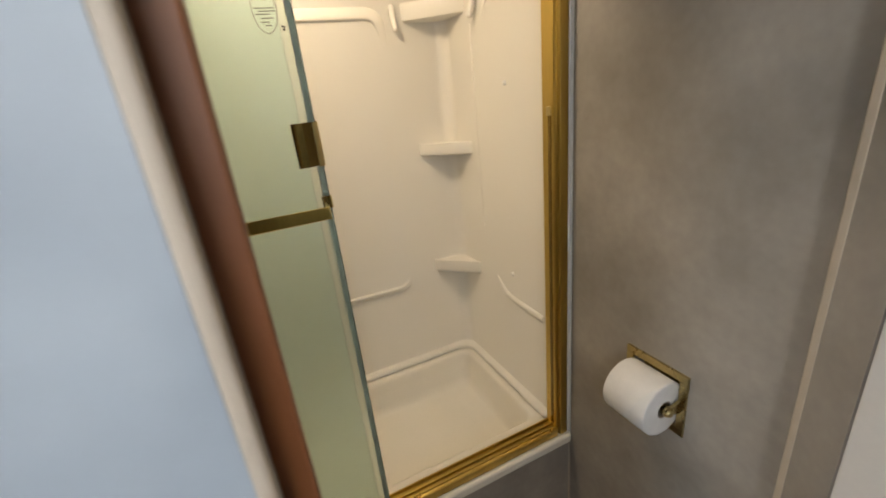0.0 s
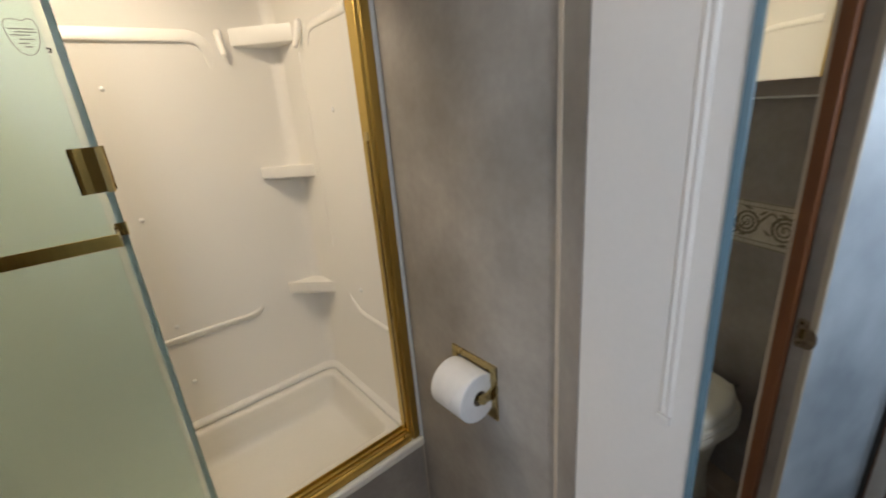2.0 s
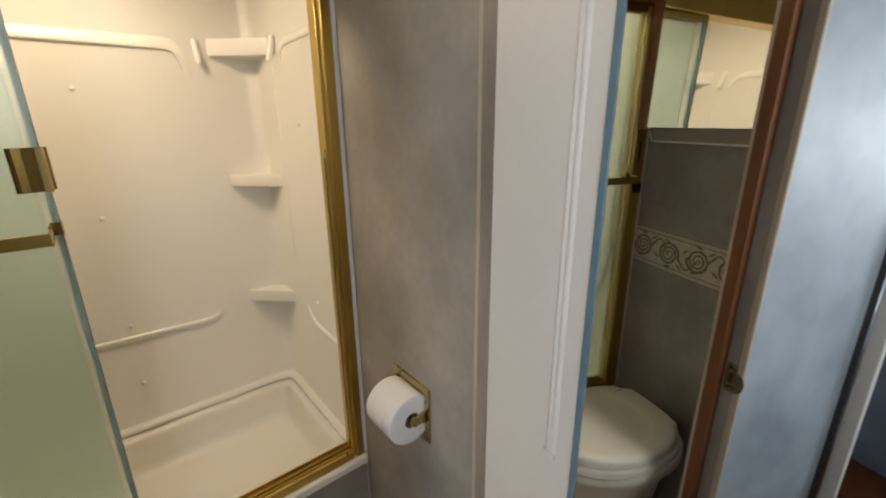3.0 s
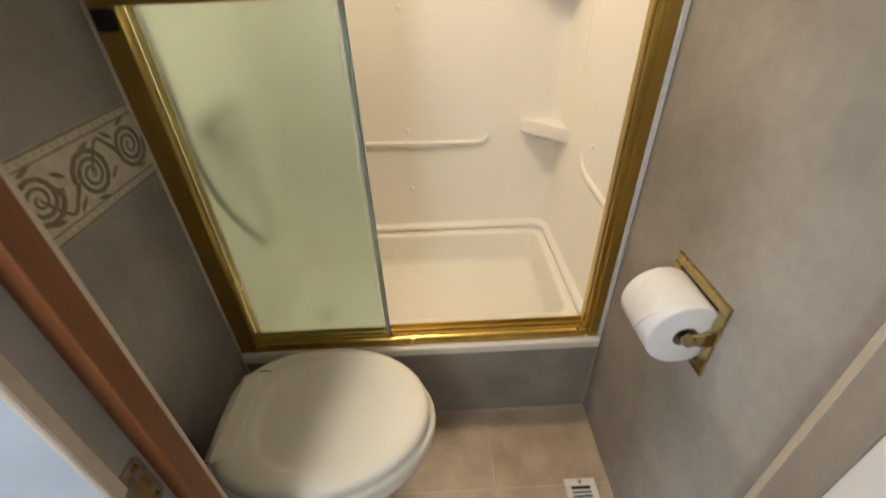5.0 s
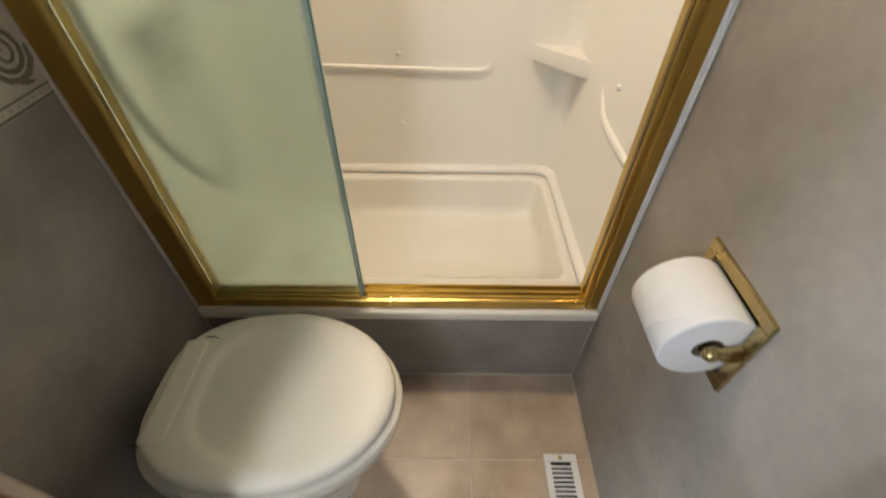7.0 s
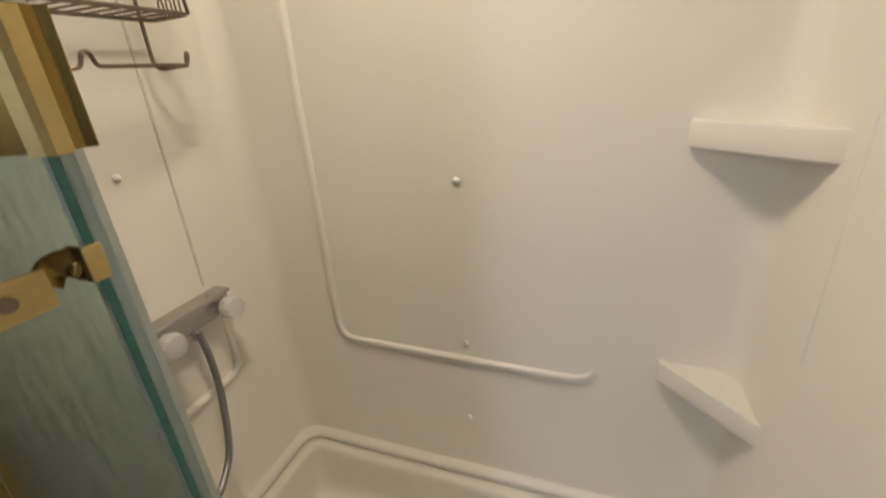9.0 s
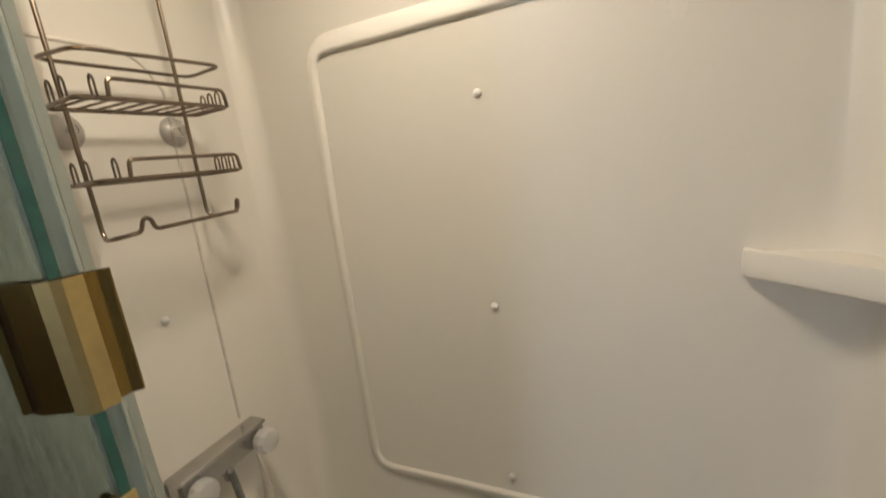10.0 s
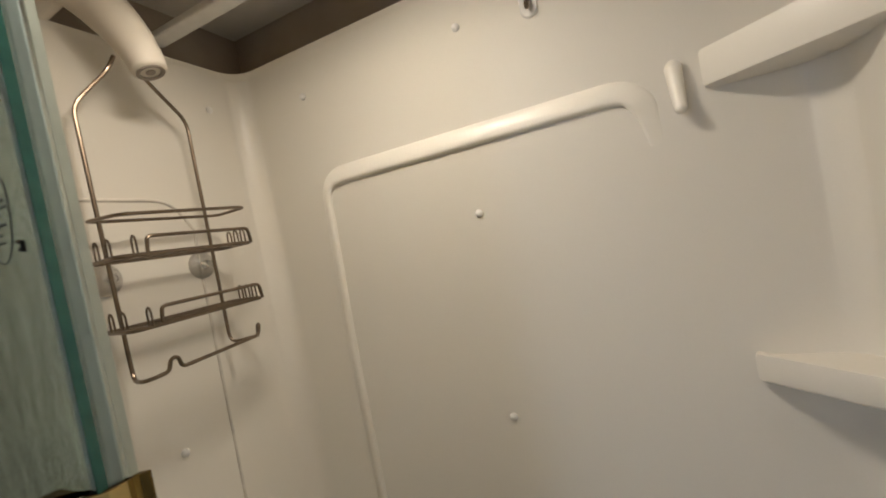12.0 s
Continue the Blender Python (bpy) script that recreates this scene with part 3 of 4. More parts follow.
hook = thing("wall_hook", "small white plastic hook on the shower wall", "hook", (0.665, BACK, 1.832))
hook_ring = [Vector((0.0145 * math.cos(a_), 0.0, 0.0145 * math.sin(a_) + (0.016 if math.sin(a_) > 0 else -0.012))) for a_ in [2 * math.pi * k / 24 for k in range(24)]]
part("plate", loft([[Vector((p.x * f, y, p.z * f)) for p in hook_ring] for y, f in ((0.001, 1.0), (-0.003, 1.0), (-0.0048, 0.93), (-0.005, 0.80), (-0.0035, 0.72))]), CAULK, hook, smooth=40)
part("prong", tube(smooth_path([(0, -0.003, 0.004), (0, -0.010, -0.006), (0, -0.017, -0.014), (0, -0.020, -0.008)], 5), 0.0052, 10, ends=(1.0, 0.7)), STEEL, hook, "dark metal prong", smooth=60)

# ---- shower door ----
encl = thing("shower_door_frame", "brass framed sliding shower door enclosure", "shower door")


part("jamb", prism([(1.044, 0.001), (1.019, 0.000), (1.017, 0.003), (1.017, 0.010), (1.009, 0.011), (1.007, 0.014), (1.007, 0.054), (1.011, 0.058), (1.044, 0.060)], 0.331, 1.757, 0.001), GOLD, encl, smooth=20)
part("jamb", prism([(0.0245, 0.001), (0.069, 0.000), (0.0735, 0.003), (0.075, 0.007), (0.075, 0.054), (0.071, 0.058), (0.0245, 0.060)], 0.331, 1.757, 0.001), GOLD, encl, smooth=20)
prof = [(0.0, 0.331), (0.0, 0.354), (0.003, 0.3565), (0.009, 0.358), (0.0105, 0.362), (0.0125, 0.362), (0.0135, 0.3575), (0.024, 0.3575), (0.0255, 0.3635), (0.0285, 0.3635), (0.030, 0.3575),
        (0.044, 0.3575), (0.0455, 0.366), (0.0495, 0.366), (0.052, 0.331)]
part("bottom_track", loft([[Vector((x, y + 0.002, z)) for y, z in prof] for x in (0.074, 1.008)]), GOLD, encl, smooth=20)
part("top_rail", box((0.030, -0.006, 1.757), (1.044, 0.064, 1.832), 0.004), GOLD, encl)
# dark strip stands in for the shade along the jamb below the bumper
part("jamb_shade_strip", box((1.0052, 0.021, 0.368), (1.0075, 0.032, 1.316), 0.0005), DARK_BRASS, encl, "dark strip painting the shade on the brass jamb")
part("jamb_bumper", box((1.001, 0.0195, 1.314), (1.0085, 0.0335, 1.336), 0.002), PALE_BRASS, encl, "small pale jamb bumper")
part("jamb_slot", box((0.046, -0.0006, 1.262), (0.052, 0.0012, 1.332), 0.0004), DARK, encl, "dark slot in the jamb")
part("caulk_line", box((1.043, 0.001, 0.331), (XR0 - 0.0005, 0.010, 1.832), 0.002), CAULK, encl)
part("caulk_line", box((XL + 0.0005, 0.0008, 0.331), (0.0243, 0.008, 1.832), 0.001), CREAM, encl)
part("bumper", box((0.034, -0.012, 1.152), (0.064, 0.001, 1.186), 0.003), BLACK, encl, "black rubber bumper")


def door_panel(name, y0, x0, x1, label, edge):
    d = thing(name, label, "shower door", group="sliding shower panels")
    part("pane", box((x0, y0, 0.358), (x1 - 0.0010, y0 + 0.006, 1.775)), FROSTED, d)
    part("pane_edge", box((x1 - 0.0009, y0, 0.358), (x1, y0 + 0.006, 1.775)), edge, d, "polished glass edge")
    part("hanger", box((x0, y0 - 0.002, 1.738), (x1, y0 + 0.007, 1.7565), 0.001), GOLD, d)
    return d


outer = door_panel("sliding_shower_door", 0.014, 0.078, 0.451, "frosted greenish glass sliding door with brass towel bar", GLASS_EDGE)
part("edge_seal", box((0.440, 0.0205, 0.358), (0.4505, 0.030, 1.775), 0.002), SEAL, outer, "blue grey translucent edge seal")
bar_y = -0.038
tbar = part("towel_bar", box((0.085, bar_y - 0.004, 1.192), (0.437, bar_y, 1.216), 0.001), GOLD, outer, "flat brass towel bar")
for x, e in ((0.088, -1), (0.437, 1)):
    # right bracket uses the pale copy so that it looks lit
    part("bar_bracket", box((x - 0.002, bar_y - 0.004, 1.191), (x + 0.002, -0.006, 1.218), 0.001), PALE_BRASS if e > 0 else GOLD, tbar)
    part("bar_neck", tube(smooth_path([(x, -0.008, 1.206), (x - 0.002 * e, -0.001, 1.214), (x + 0.003 * e, 0.007, 1.216), (x + 0.008 * e, 0.0115, 1.213)], 5), 0.010, 8, flat=(1, 0, 0), squash=0.2, block=0.6), DARK_BRASS, tbar)
    part("bar_strap", box((min(x, x + 0.020 * e) - 0.002, 0.0095, 1.201), (max(x, x + 0.015 * e), 0.0137, 1.226), 0.001), DARK_BRASS, tbar)
part("bar_foot", box((0.4513, 0.0095, 1.201), (0.454, 0.0215, 1.226), 0.0008), PALE_BRASS, tbar)
part("bar_screw", lathe([(0.001, 0), (0.0055, 0), (0.005, 0.002), (0.001, 0.002)], pose(0.439, -0.030, 1.205, 0, 90), 12), STEEL, tbar)
ridge = [(0.412, 0.0135), (0.410, 0.004), (0.414, -0.001), (0.418, 0.002), (0.430, 0.002), (0.4575, 0.0140), (0.4598, 0.018), (0.4600, 0.0345), (0.4640, 0.0390),
         (0.4632, 0.0405), (0.4565, 0.0372), (0.4565, 0.0135)]
# dark body and pale face paint the light bands of a single brass pull
part("finger_pull", prism([(x - 0.005, y) for x, y in ridge], 1.286, 1.366), DARK_BRASS, outer, "wrapped brass finger pull", smooth=15)
part("pull_face", prism([(0.4450, 0.0122), (0.4435, 0.0090), (0.4530, 0.0126), (0.4556, 0.0172), (0.4556, 0.0275), (0.4548, 0.0280), (0.4540, 0.0180), (0.4520, 0.0150)], 1.284, 1.3655), PALE_BRASS, outer, "pale brass face, painted lit band of the finger pull", smooth=15)
# thin pale sheet paints the lit look of the seal's front
part("seal_lit", box((0.4395, 0.0202, 0.358), (0.4505, 0.0204, 1.775)), SEAL_LIT, outer, "pale front of the edge seal, warm light painted on")
inner = door_panel("sliding_shower_door", 0.042, 0.078, 0.428, "frosted greenish glass sliding door behind the barred one", INNER_EDGE)
st = thing("glass_sticker", "worn safety glass etching near the panel edge", "sticker", (0.405, 0.0132, 1.541))
shield = [(-0.019, 0, 0.020), (-0.008, 0, 0.026), (0.003, 0, 0.023), (0.013, 0, 0.027), (0.020, 0, 0.018), (0.018, 0, -0.004), (0.012, 0, -0.019), (0.000, 0, -0.027), (-0.011, 0, -0.020), (-0.018, 0, -0.003)]
part("outline", tube(smooth_path(shield, 4, True), 0.0005, 5, closed=True), INK, st)
for x0, x1, z in ((-0.016, 0.015, 0.011), (-0.010, 0.017, 0.0065), (-0.015, 0.008, 0.002), (-0.007, 0.012, -0.004), (-0.009, 0.004, -0.010), (-0.003, 0.007, -0.015)):
    part("bar", box((x0, -0.0004, z), (x1, 0.0003, z + 0.0014)), INK, st)
part("dark_mark", tube([(0.022, 0, -0.016), (0.027, 0, -0.017), (0.026, 0, -0.022), (0.023, 0, -0.021)], 0.0016, 6), BLACK, st, "dark smudge")

# ---- shower fittings on the left wall ----
valve = thing("shower_valve", "chrome two handle shower valve on the wall", "shower valve", (XSL, 0.345, 0.893))
part("body", box((0.0, -0.086, -0.026), (0.038, 0.103, 0.022), 0.008, 3), CHROME, valve)
part("top_cover", box((0.002, -0.088, 0.018), (0.044, 0.105, 0.027), 0.004), CHROME, valve)
for y in (-0.062, 0.080):
    k = part("knob", lathe([(0.006, 0.0), (0.016, 0.004), (0.024, 0.014), (0.026, 0.028), (0.022, 0.038), (0.010, 0.042), (0.001, 0.042)], pose(0.038, y, -0.006, 0, 90, 0), 10), ACRYLIC, valve, "clear acrylic knob", smooth=20)
part("outlet", lathe([(0.008, 0), (0.010, 0.004), (0.010, 0.022), (0.007, 0.026)], pose(0.030, 0.010, -0.046), 12), CHROME, valve)
hose = thing("shower_hose", "grey ribbed shower hose hanging from the valve", "hose")
hp = smooth_path([(0.030, 0.355, 0.865), (0.045, 0.352, 0.80), (0.060, 0.335, 0.70), (0.085, 0.29, 0.60), (0.115, 0.20, 0.575), (0.125, 0.115, 0.655), (0.085, 0.085, 0.76), (0.062, 0.08, 0.90), (0.060, 0.085, 1.05), (0.045, 0.095, 1.35), (0.035, 0.11, 1.65), (0.04, 0.15, 1.86), (0.05, 0.215, 1.955), (0.06, 0.25, 1.975)], 14)
hb = bmesh.new()
rings = []
ref = None
for i, p in enumerate(hp):
    d = (hp[min(i + 1, len(hp) - 1)] - hp[max(i - 1, 0)]).normalized()
    ref = d.orthogonal().normalized() if ref is None else (ref - d * ref.dot(d)).normalized()
    v = d.cross(ref)
    rr = 0.0068 if i % 2 else 0.0076
    rings.append([p + (ref * math.cos(a) + v * math.sin(a)) * rr for a in [2 * math.pi * s / 8 for s in range(8)]])
part("tube", loft(rings, bm=hb), HOSE, hose, smooth=80)

head = thing("hand_shower", "ivory hand shower in its wall holder", "shower head", (0.08, 0.31, 1.90))
curve = smooth_path([(-0.040, -0.070, 0.078), (-0.030, -0.042, 0.068), (-0.014, -0.008, 0.038), (0.005, 0.015, -0.006), (0.018, 0.025, -0.044), (0.026, 0.029, -0.076)], 6)
cut_at = 24


def girth(t):
    return min(1.0, 0.62 + 2.2 * t) * (1.0 if t < 0.45 else 1.0 - 0.30 * (t - 0.45) / 0.55)


part("handle", tube(curve[:cut_at + 1], 0.036, 22, ends=lambda t: girth(t * 0.8)), IVORY, head, smooth=50)
part("collar", tube(curve[cut_at:], 0.036, 22, ends=lambda t: girth(0.81 + 0.19 * t) * 1.02 - (0.10 if t > 0.9 else 0)), IVORY, head, smooth=50)
tip, aim = curve[-1], (curve[-1] - curve[-3]).normalized()
mt = Matrix.Translation(tip) @ aim.to_track_quat("Z", "Y").to_matrix().to_4x4()
part("nozzle", lathe([(0.021, -0.004), (0.021, 0.002), (0.016, 0.002), (0.014, -0.001), (0.008, -0.001), (0.007, 0.0015), (0.001, 0.0015)], mt, 18), TAUPE_TRIM, head, smooth=30)
part("holder", tube([(-0.084, -0.055, 0.03), (-0.05, -0.045, 0.045), (-0.02, -0.045, 0.065)], 0.016, 12), IVORY, head)

# wire caddy
cad = thing("shower_caddy", "bronzed wire shower caddy hanging from the shower arm", "shower caddy")
W = 0.0032
wx = 0.036
part("side_wire", tube(rounded([(wx + 0.02, 0.318, 1.862), (wx + 0.01, 0.312, 1.842), (wx, 0.256, 1.775), (wx, 0.258, 1.345), (0.095, 0.240, 1.350), (0.100, 0.262, 1.352)], 0.02, 5), W, 8), STEEL, cad)
part("side_wire", tube(rounded([(wx + 0.02, 0.345, 1.865), (wx + 0.01, 0.365, 1.842), (wx, 0.436, 1.78), (wx, 0.432, 1.350), (0.088, 0.454, 1.356)], 0.02, 5), W, 8), STEEL, cad)
part("ring", tube(rounded([(wx, 0.236, 1.596), (0.125, 0.238, 1.592), (0.132, 0.446, 1.597), (wx, 0.46, 1.598)], 0.02, 5, True), W * 0.85, 8, closed=True), STEEL, cad)
for z in (1.532, 1.428):
    tray = part("tray", tube(rounded([(wx, 0.232, z), (0.130, 0.222, z), (0.130, 0.445, z), (wx, 0.455, z)], 0.015, 4, True), W, 8, closed=True), STEEL, cad)
    for k in range(9):
        y = 0.245 + k * 0.025
        part("tray_wire", tube([(wx, y, z + 0.001), (0.129, y, z + 0.001)], 0.0018, 6), STEEL, tray)
    part("front_rail", tube(rounded([(0.130, 0.262, z), (0.131, 0.264, z + 0.026), (0.131, 0.440, z + 0.026), (0.130, 0.444, z)], 0.008, 4), W * 0.9, 8), STEEL, tray)
    for ys, xs in (((0.226, 0.105), (0.226, 0.075)), ((0.246, 0.130), (0.445, 0.110)), ((0.447, 0.090), (0.449, 0.070))):
        for y, x in (ys, xs):
            part("end_loop", tube([(x - 0.005, y, z), (x - 0.005, y, z + 0.02), (x - 0.003, y, z + 0.026), (x, y, z + 0.028), (x + 0.003, y, z + 0.026), (x + 0.005, y, z + 0.02), (x + 0.005, y, z)], 0.0015, 6), STEEL, tray)
part("hook_bar", tube(rounded([(0.100, 0.258, 1.352), (0.104, 0.272, 1.353), (0.106, 0.276, 1.372), (0.107, 0.287, 1.372), (0.106, 0.291, 1.354), (0.088, 0.454, 1.356), (0.090, 0.458, 1.375), (0.080, 0.463, 1.376), (0.078, 0.461, 1.358)], 0.008, 4), W, 8), STEEL, cad)
for y in (0.268, 0.436):
    part("suction_cup", lathe([(0.027, 0.0), (0.024, 0.004), (0.010, 0.012), (0.007, 0.020), (0.007, 0.026), (0.001, 0.027)], pose(XSL + 0.001, y, 1.508, 0, 90, 0), 18), SILICONE, cad, "clear suction cup")

# upper walls over the shower
cove = thing("cove_trim", "taupe trim band above the shower walls", "trim", kind="structure")
part("band", box((-0.05, 0.655, ZT - 0.02), (1.09, 0.680, CEIL)), TAUPE_TRIM, cove)
part("band", box((-0.05, 0.0, ZT - 0.02), (-0.030, 0.655, CEIL)), TAUPE_TRIM, cove)
part("band", box((1.070, 0.0, ZT - 0.02), (1.09, 0.655, CEIL)), TAUPE_TRIM, cove)
part("ceiling_batten", box((-0.006, 0.418, 1.938), (1.05, 0.452, 1.952), 0.003), CAULK, cove, "white cross batten")

dome = thing("ceiling_lamp", "round warm lit ceiling lamp", "ceiling lamp", LAMP)
part("base", lathe([(0.095, 0.03), (0.095, 0.012), (0.088, 0.004), (0.06, 0.004)], Matrix.Identity(4), 28), ENAMEL, dome)
part("diffuser", lathe([(0.085, 0.004), (0.080, -0.016), (0.062, -0.032), (0.035, -0.041), (0.001, -0.044)], Matrix.Identity(4), 28), lampm, dome)

# ---- toilet ----
TC = -0.291
toilet = thing("toilet", "bone plastic toilet with closed lid", "toilet", (0.33, TC, 0))


def oval(x0, x1, hw, z, n=40, back=0.75, p=2.3):
    """Egg outline: flat-ended towards x0, round towards x1."""
    out = []
    xm = x0 + (x1 - x0) * 0.48
    for i in range(n):
        a = 2 * math.pi * i / n
        c, s = math.cos(a), math.sin(a)
        e = p if c < 0 else 2.0
        c2 = math.copysign(abs(c) ** (2 / (e + (1.6 if c < 0 else 0))), c)
        s2 = math.copysign(abs(s) ** (2 / (e + (1.6 if c < 0 else 0))), s)
        rx = (x1 - xm) if c > 0 else (xm - x0)
        taper = 1 - (1 - back) * max(0, -c2) ** 2
        out.append(Vector((xm + rx * c2 - 0.33, hw * s2 * taper, z)))
    return out


part("bowl", loft([oval(0.12, 0.440, 0.105, 0.0), oval(0.125, 0.432, 0.100, 0.03), oval(0.13, 0.420, 0.095, 0.14), oval(0.12, 0.460, 0.118, 0.25), oval(0.10, 0.520, 0.148, 0.335),
                   oval(0.09, 0.545, 0.160, 0.355), oval(0.09, 0.562, 0.178, 0.366), oval(0.09, 0.566, 0.180, 0.390), oval(0.09, 0.564, 0.179, 0.402), oval(0.10, 0.550, 0.165, 0.405)]), PORCELAIN, toilet, smooth=60)
part("seat", loft([oval(0.115, 0.560, 0.168, 0.4065), oval(0.11, 0.573, 0.181, 0.411), oval(0.11, 0.574, 0.182, 0.420), oval(0.11, 0.570, 0.180, 0.430), oval(0.12, 0.55, 0.165, 0.433)]), PORCELAIN, toilet, smooth=60)
lid_r = [(0.128, 0.550, 0.160, 0.4345), (0.122, 0.561, 0.1735, 0.438), (0.122, 0.562, 0.1745, 0.455), (0.124, 0.559, 0.172, 0.4625), (0.130, 0.552, 0.166, 0.4680), (0.140, 0.541, 0.156, 0.4705), (0.165, 0.535, 0.149, 0.4715), (0.196, 0.527, 0.141, 0.4718)]
panel_r = [(0.203, 0.522, 0.136, 0.1), (0.212, 0.517, 0.129, 0.85), (0.219, 0.512, 0.123, 1.0), (0.240, 0.49, 0.10, 1.0), (0.28, 0.44, 0.06, 1.0)]
rings = [oval(a, b, c, z) for a, b, c, z in lid_r]
for a, b, c, deep in panel_r:
    rings.append([Vector((p.x, p.y, 0.4718 - 0.0085 * deep * max(0.0, min(1.0, (0.10 - p.x) / 0.14)))) for p in oval(a, b, c, 0)])
lid = part("lid", loft(rings), PORCELAIN, toilet, "closed bone plastic lid with a shallow panel", smooth=60)
part("hinge_cover", box((0.135 - 0.33, -0.104, 0.4345), (0.192 - 0.33, 0.104, 0.473), 0.012, 4), PORCELAIN, lid, "flat hinge cover")
for y, x0, x1 in ((-0.106, 0.130, 0.152), (0.106, 0.174, 0.203)):
    part("hinge_slot", tube(smooth_path([(x0 - 0.33, y, 0.4708), ((x0 + x1) / 2 - 0.33, y + 0.001, 0.4722), (x1 - 0.33, y - 0.003, 0.4720)], 4), 0.0017, 6, ends=(0.7, 0.4)), DARK, lid)

# ---- paper holder and roll ----
hx, hy, hz = wall_x(HY), HY, HZ
holder = thing("paper_holder", "square brass recessed paper holder on the wall", "toilet paper holder", (hx, hy, hz))
fr, fi = 0.080, 0.0605
for lo, hi in (((-0.006, -fr, fi), (0.001, fr, fr)), ((-0.006, -fr, -fr), (0.001, fr, -fi)), ((-0.006, -fr, -fi), (0.001, -fi, fi)), ((-0.006, fi, -fi), (0.001, fr, fi))):
    part("plate", box(lo, hi, 0.0015), BRASS, holder)
part("recess", box((0.034, -fi + 0.001, -fi + 0.001), (0.038, fi - 0.001, fi - 0.001)), GOLD, holder, "brass back of the recess")
for s in (-1, 1):
    part("arm", loft([[Vector((x, s * (0.0655 + dy), -0.002 + dz)) for dy, dz in ((-0.0035, -h), (0.0035, -h), (0.0035, h), (-0.0035, h))] for x, h in ((-0.005, 0.017), (-0.014, 0.014), (-0.026, 0.011), (-0.036, 0.012), (-0.046, 0.010))]), BRASS, holder)
    part("arm_tip", lathe([(0.001, -0.014), (0.009, -0.013), (0.0125, -0.006), (0.0125, 0.006), (0.009, 0.010), (0.001, 0.011)], pose(-0.040, s * 0.060, -0.002, s * 90, 0, 0), 14), BRASS, holder, smooth=50)
roll = thing("toilet_roll", "full white toilet paper roll", "toilet paper", (hx - 0.041, hy, hz - 0.002))
R0, L = 0.0655, 0.0570
paper = []
for k, (r, y) in enumerate(((0.021, -L), (R0 - 0.004, -L), (R0 - 0.001, -L + 0.0012), (R0, -L + 0.004), (R0 + 0.0004, 0.0), (R0, L - 0.004), (R0 - 0.001, L - 0.0012), (R0 - 0.004, L), (0.021, L), (0.021, -L))):
    paper.append((r, y))
part("paper", lathe(paper, pose(0, 0, 0, 90), 56), PAPER, roll, smooth=50)
part("core", lathe([(0.0205, -L + 0.001), (0.0205, L - 0.001), (0.0190, L - 0.001), (0.0190, -L + 0.001), (0.0205, -L + 0.001)], pose(0, 0, 0, 90), 24), CARD, roll)
fb = bmesh.new()
sheet_rows = []
for i in range(25):
    a = 100 + 96 * i / 24
    run = i / 24
    y0, y1 = -L + 0.001 + 0.042 * run, L - 0.001 - 0.068 * run
    ca, sa = math.cos(radians(a)), math.sin(radians(a))
    sheet_rows.append([(y0 + (y1 - y0) * k / 6, ca, sa, R0 + 0.0007 + 0.0022 * run * run) for k in range(7)])
outer_v = [[fb.verts.new((r * ca, y, r * sa)) for y, ca, sa, r in row] for row in sheet_rows]
inner_v = [[fb.verts.new(((r - 0.0012) * ca, y, (r - 0.0012) * sa)) for y, ca, sa, r in row] for row in sheet_rows]
for i in range(24):
    for k in range(6):
        fb.faces.new((outer_v[i][k], outer_v[i][k + 1], outer_v[i + 1][k + 1], outer_v[i + 1][k]))
        fb.faces.new((inner_v[i][k], inner_v[i + 1][k], inner_v[i + 1][k + 1], inner_v[i][k + 1]))
    for k in (0, 6):
        fb.faces.new((outer_v[i][k], outer_v[i + 1][k], inner_v[i + 1][k], inner_v[i][k]))
for i in (0, 24):
    for k in range(6):
        fb.faces.new((outer_v[i][k], outer_v[i][k + 1], inner_v[i][k + 1], inner_v[i][k]))
part("loose_sheet", fb, PAPER, roll, "sheet end folded to a point", smooth=40)

# ---- floor vent ----
vent = thing("floor_vent", "white slotted metal floor register", "floor vent", (0.968, -0.365, 0.0))
part("frame", box((-0.044, 0.108, 0.0), (0.044, 0.128, 0.006), 0.002), ENAMEL, vent)
part("frame", box((-0.044, -0.128, 0.0), (0.044, -0.108, 0.006), 0.002), ENAMEL, vent)
part("frame", box((-0.044, -0.108, 0.0), (-0.027, 0.108, 0.006), 0.002), ENAMEL, vent)
part("frame", box((0.027, -0.108, 0.0), (0.044, 0.108, 0.006), 0.002), ENAMEL, vent)
part("duct", box((-0.027, -0.108, 0.0002), (0.027, 0.108, 0.001)), DARK, vent, "dark duct opening")
slat_mesh = finish(box((-0.027, -0.0026, 0.0012), (0.027, 0.0026, 0.0055), 0.001), ENAMEL)
for k in range(19):
    if k == 10:
        continue
    s = new("slat", slat_mesh)
    s.parent = vent
    s.location = (0, 0.096 - k * 0.0108, 0)
part("centre_bar", box((-0.027, -0.016, 0.001), (0.027, -0.008, 0.0058), 0.001), ENAMEL, vent)
part("screw", lathe([(0.001, 0.0), (0.0055, 0.0), (0.005, 0.002), (0.001, 0.003)], pose(0.0, 0.118, 0.006), 12), BRASS, vent)

# ---- patterned border on the left wall ----
border = thing("wall_border", "cream wallpaper border with olive scrolls", "wallpaper border", kind="structure")
BZ0, BZ1 = 0.893, 1.036
part("strip", box((XL - 0.001, YF, BZ0), (XL + 0.0012, -0.0005, BZ1)), BORDER, border)
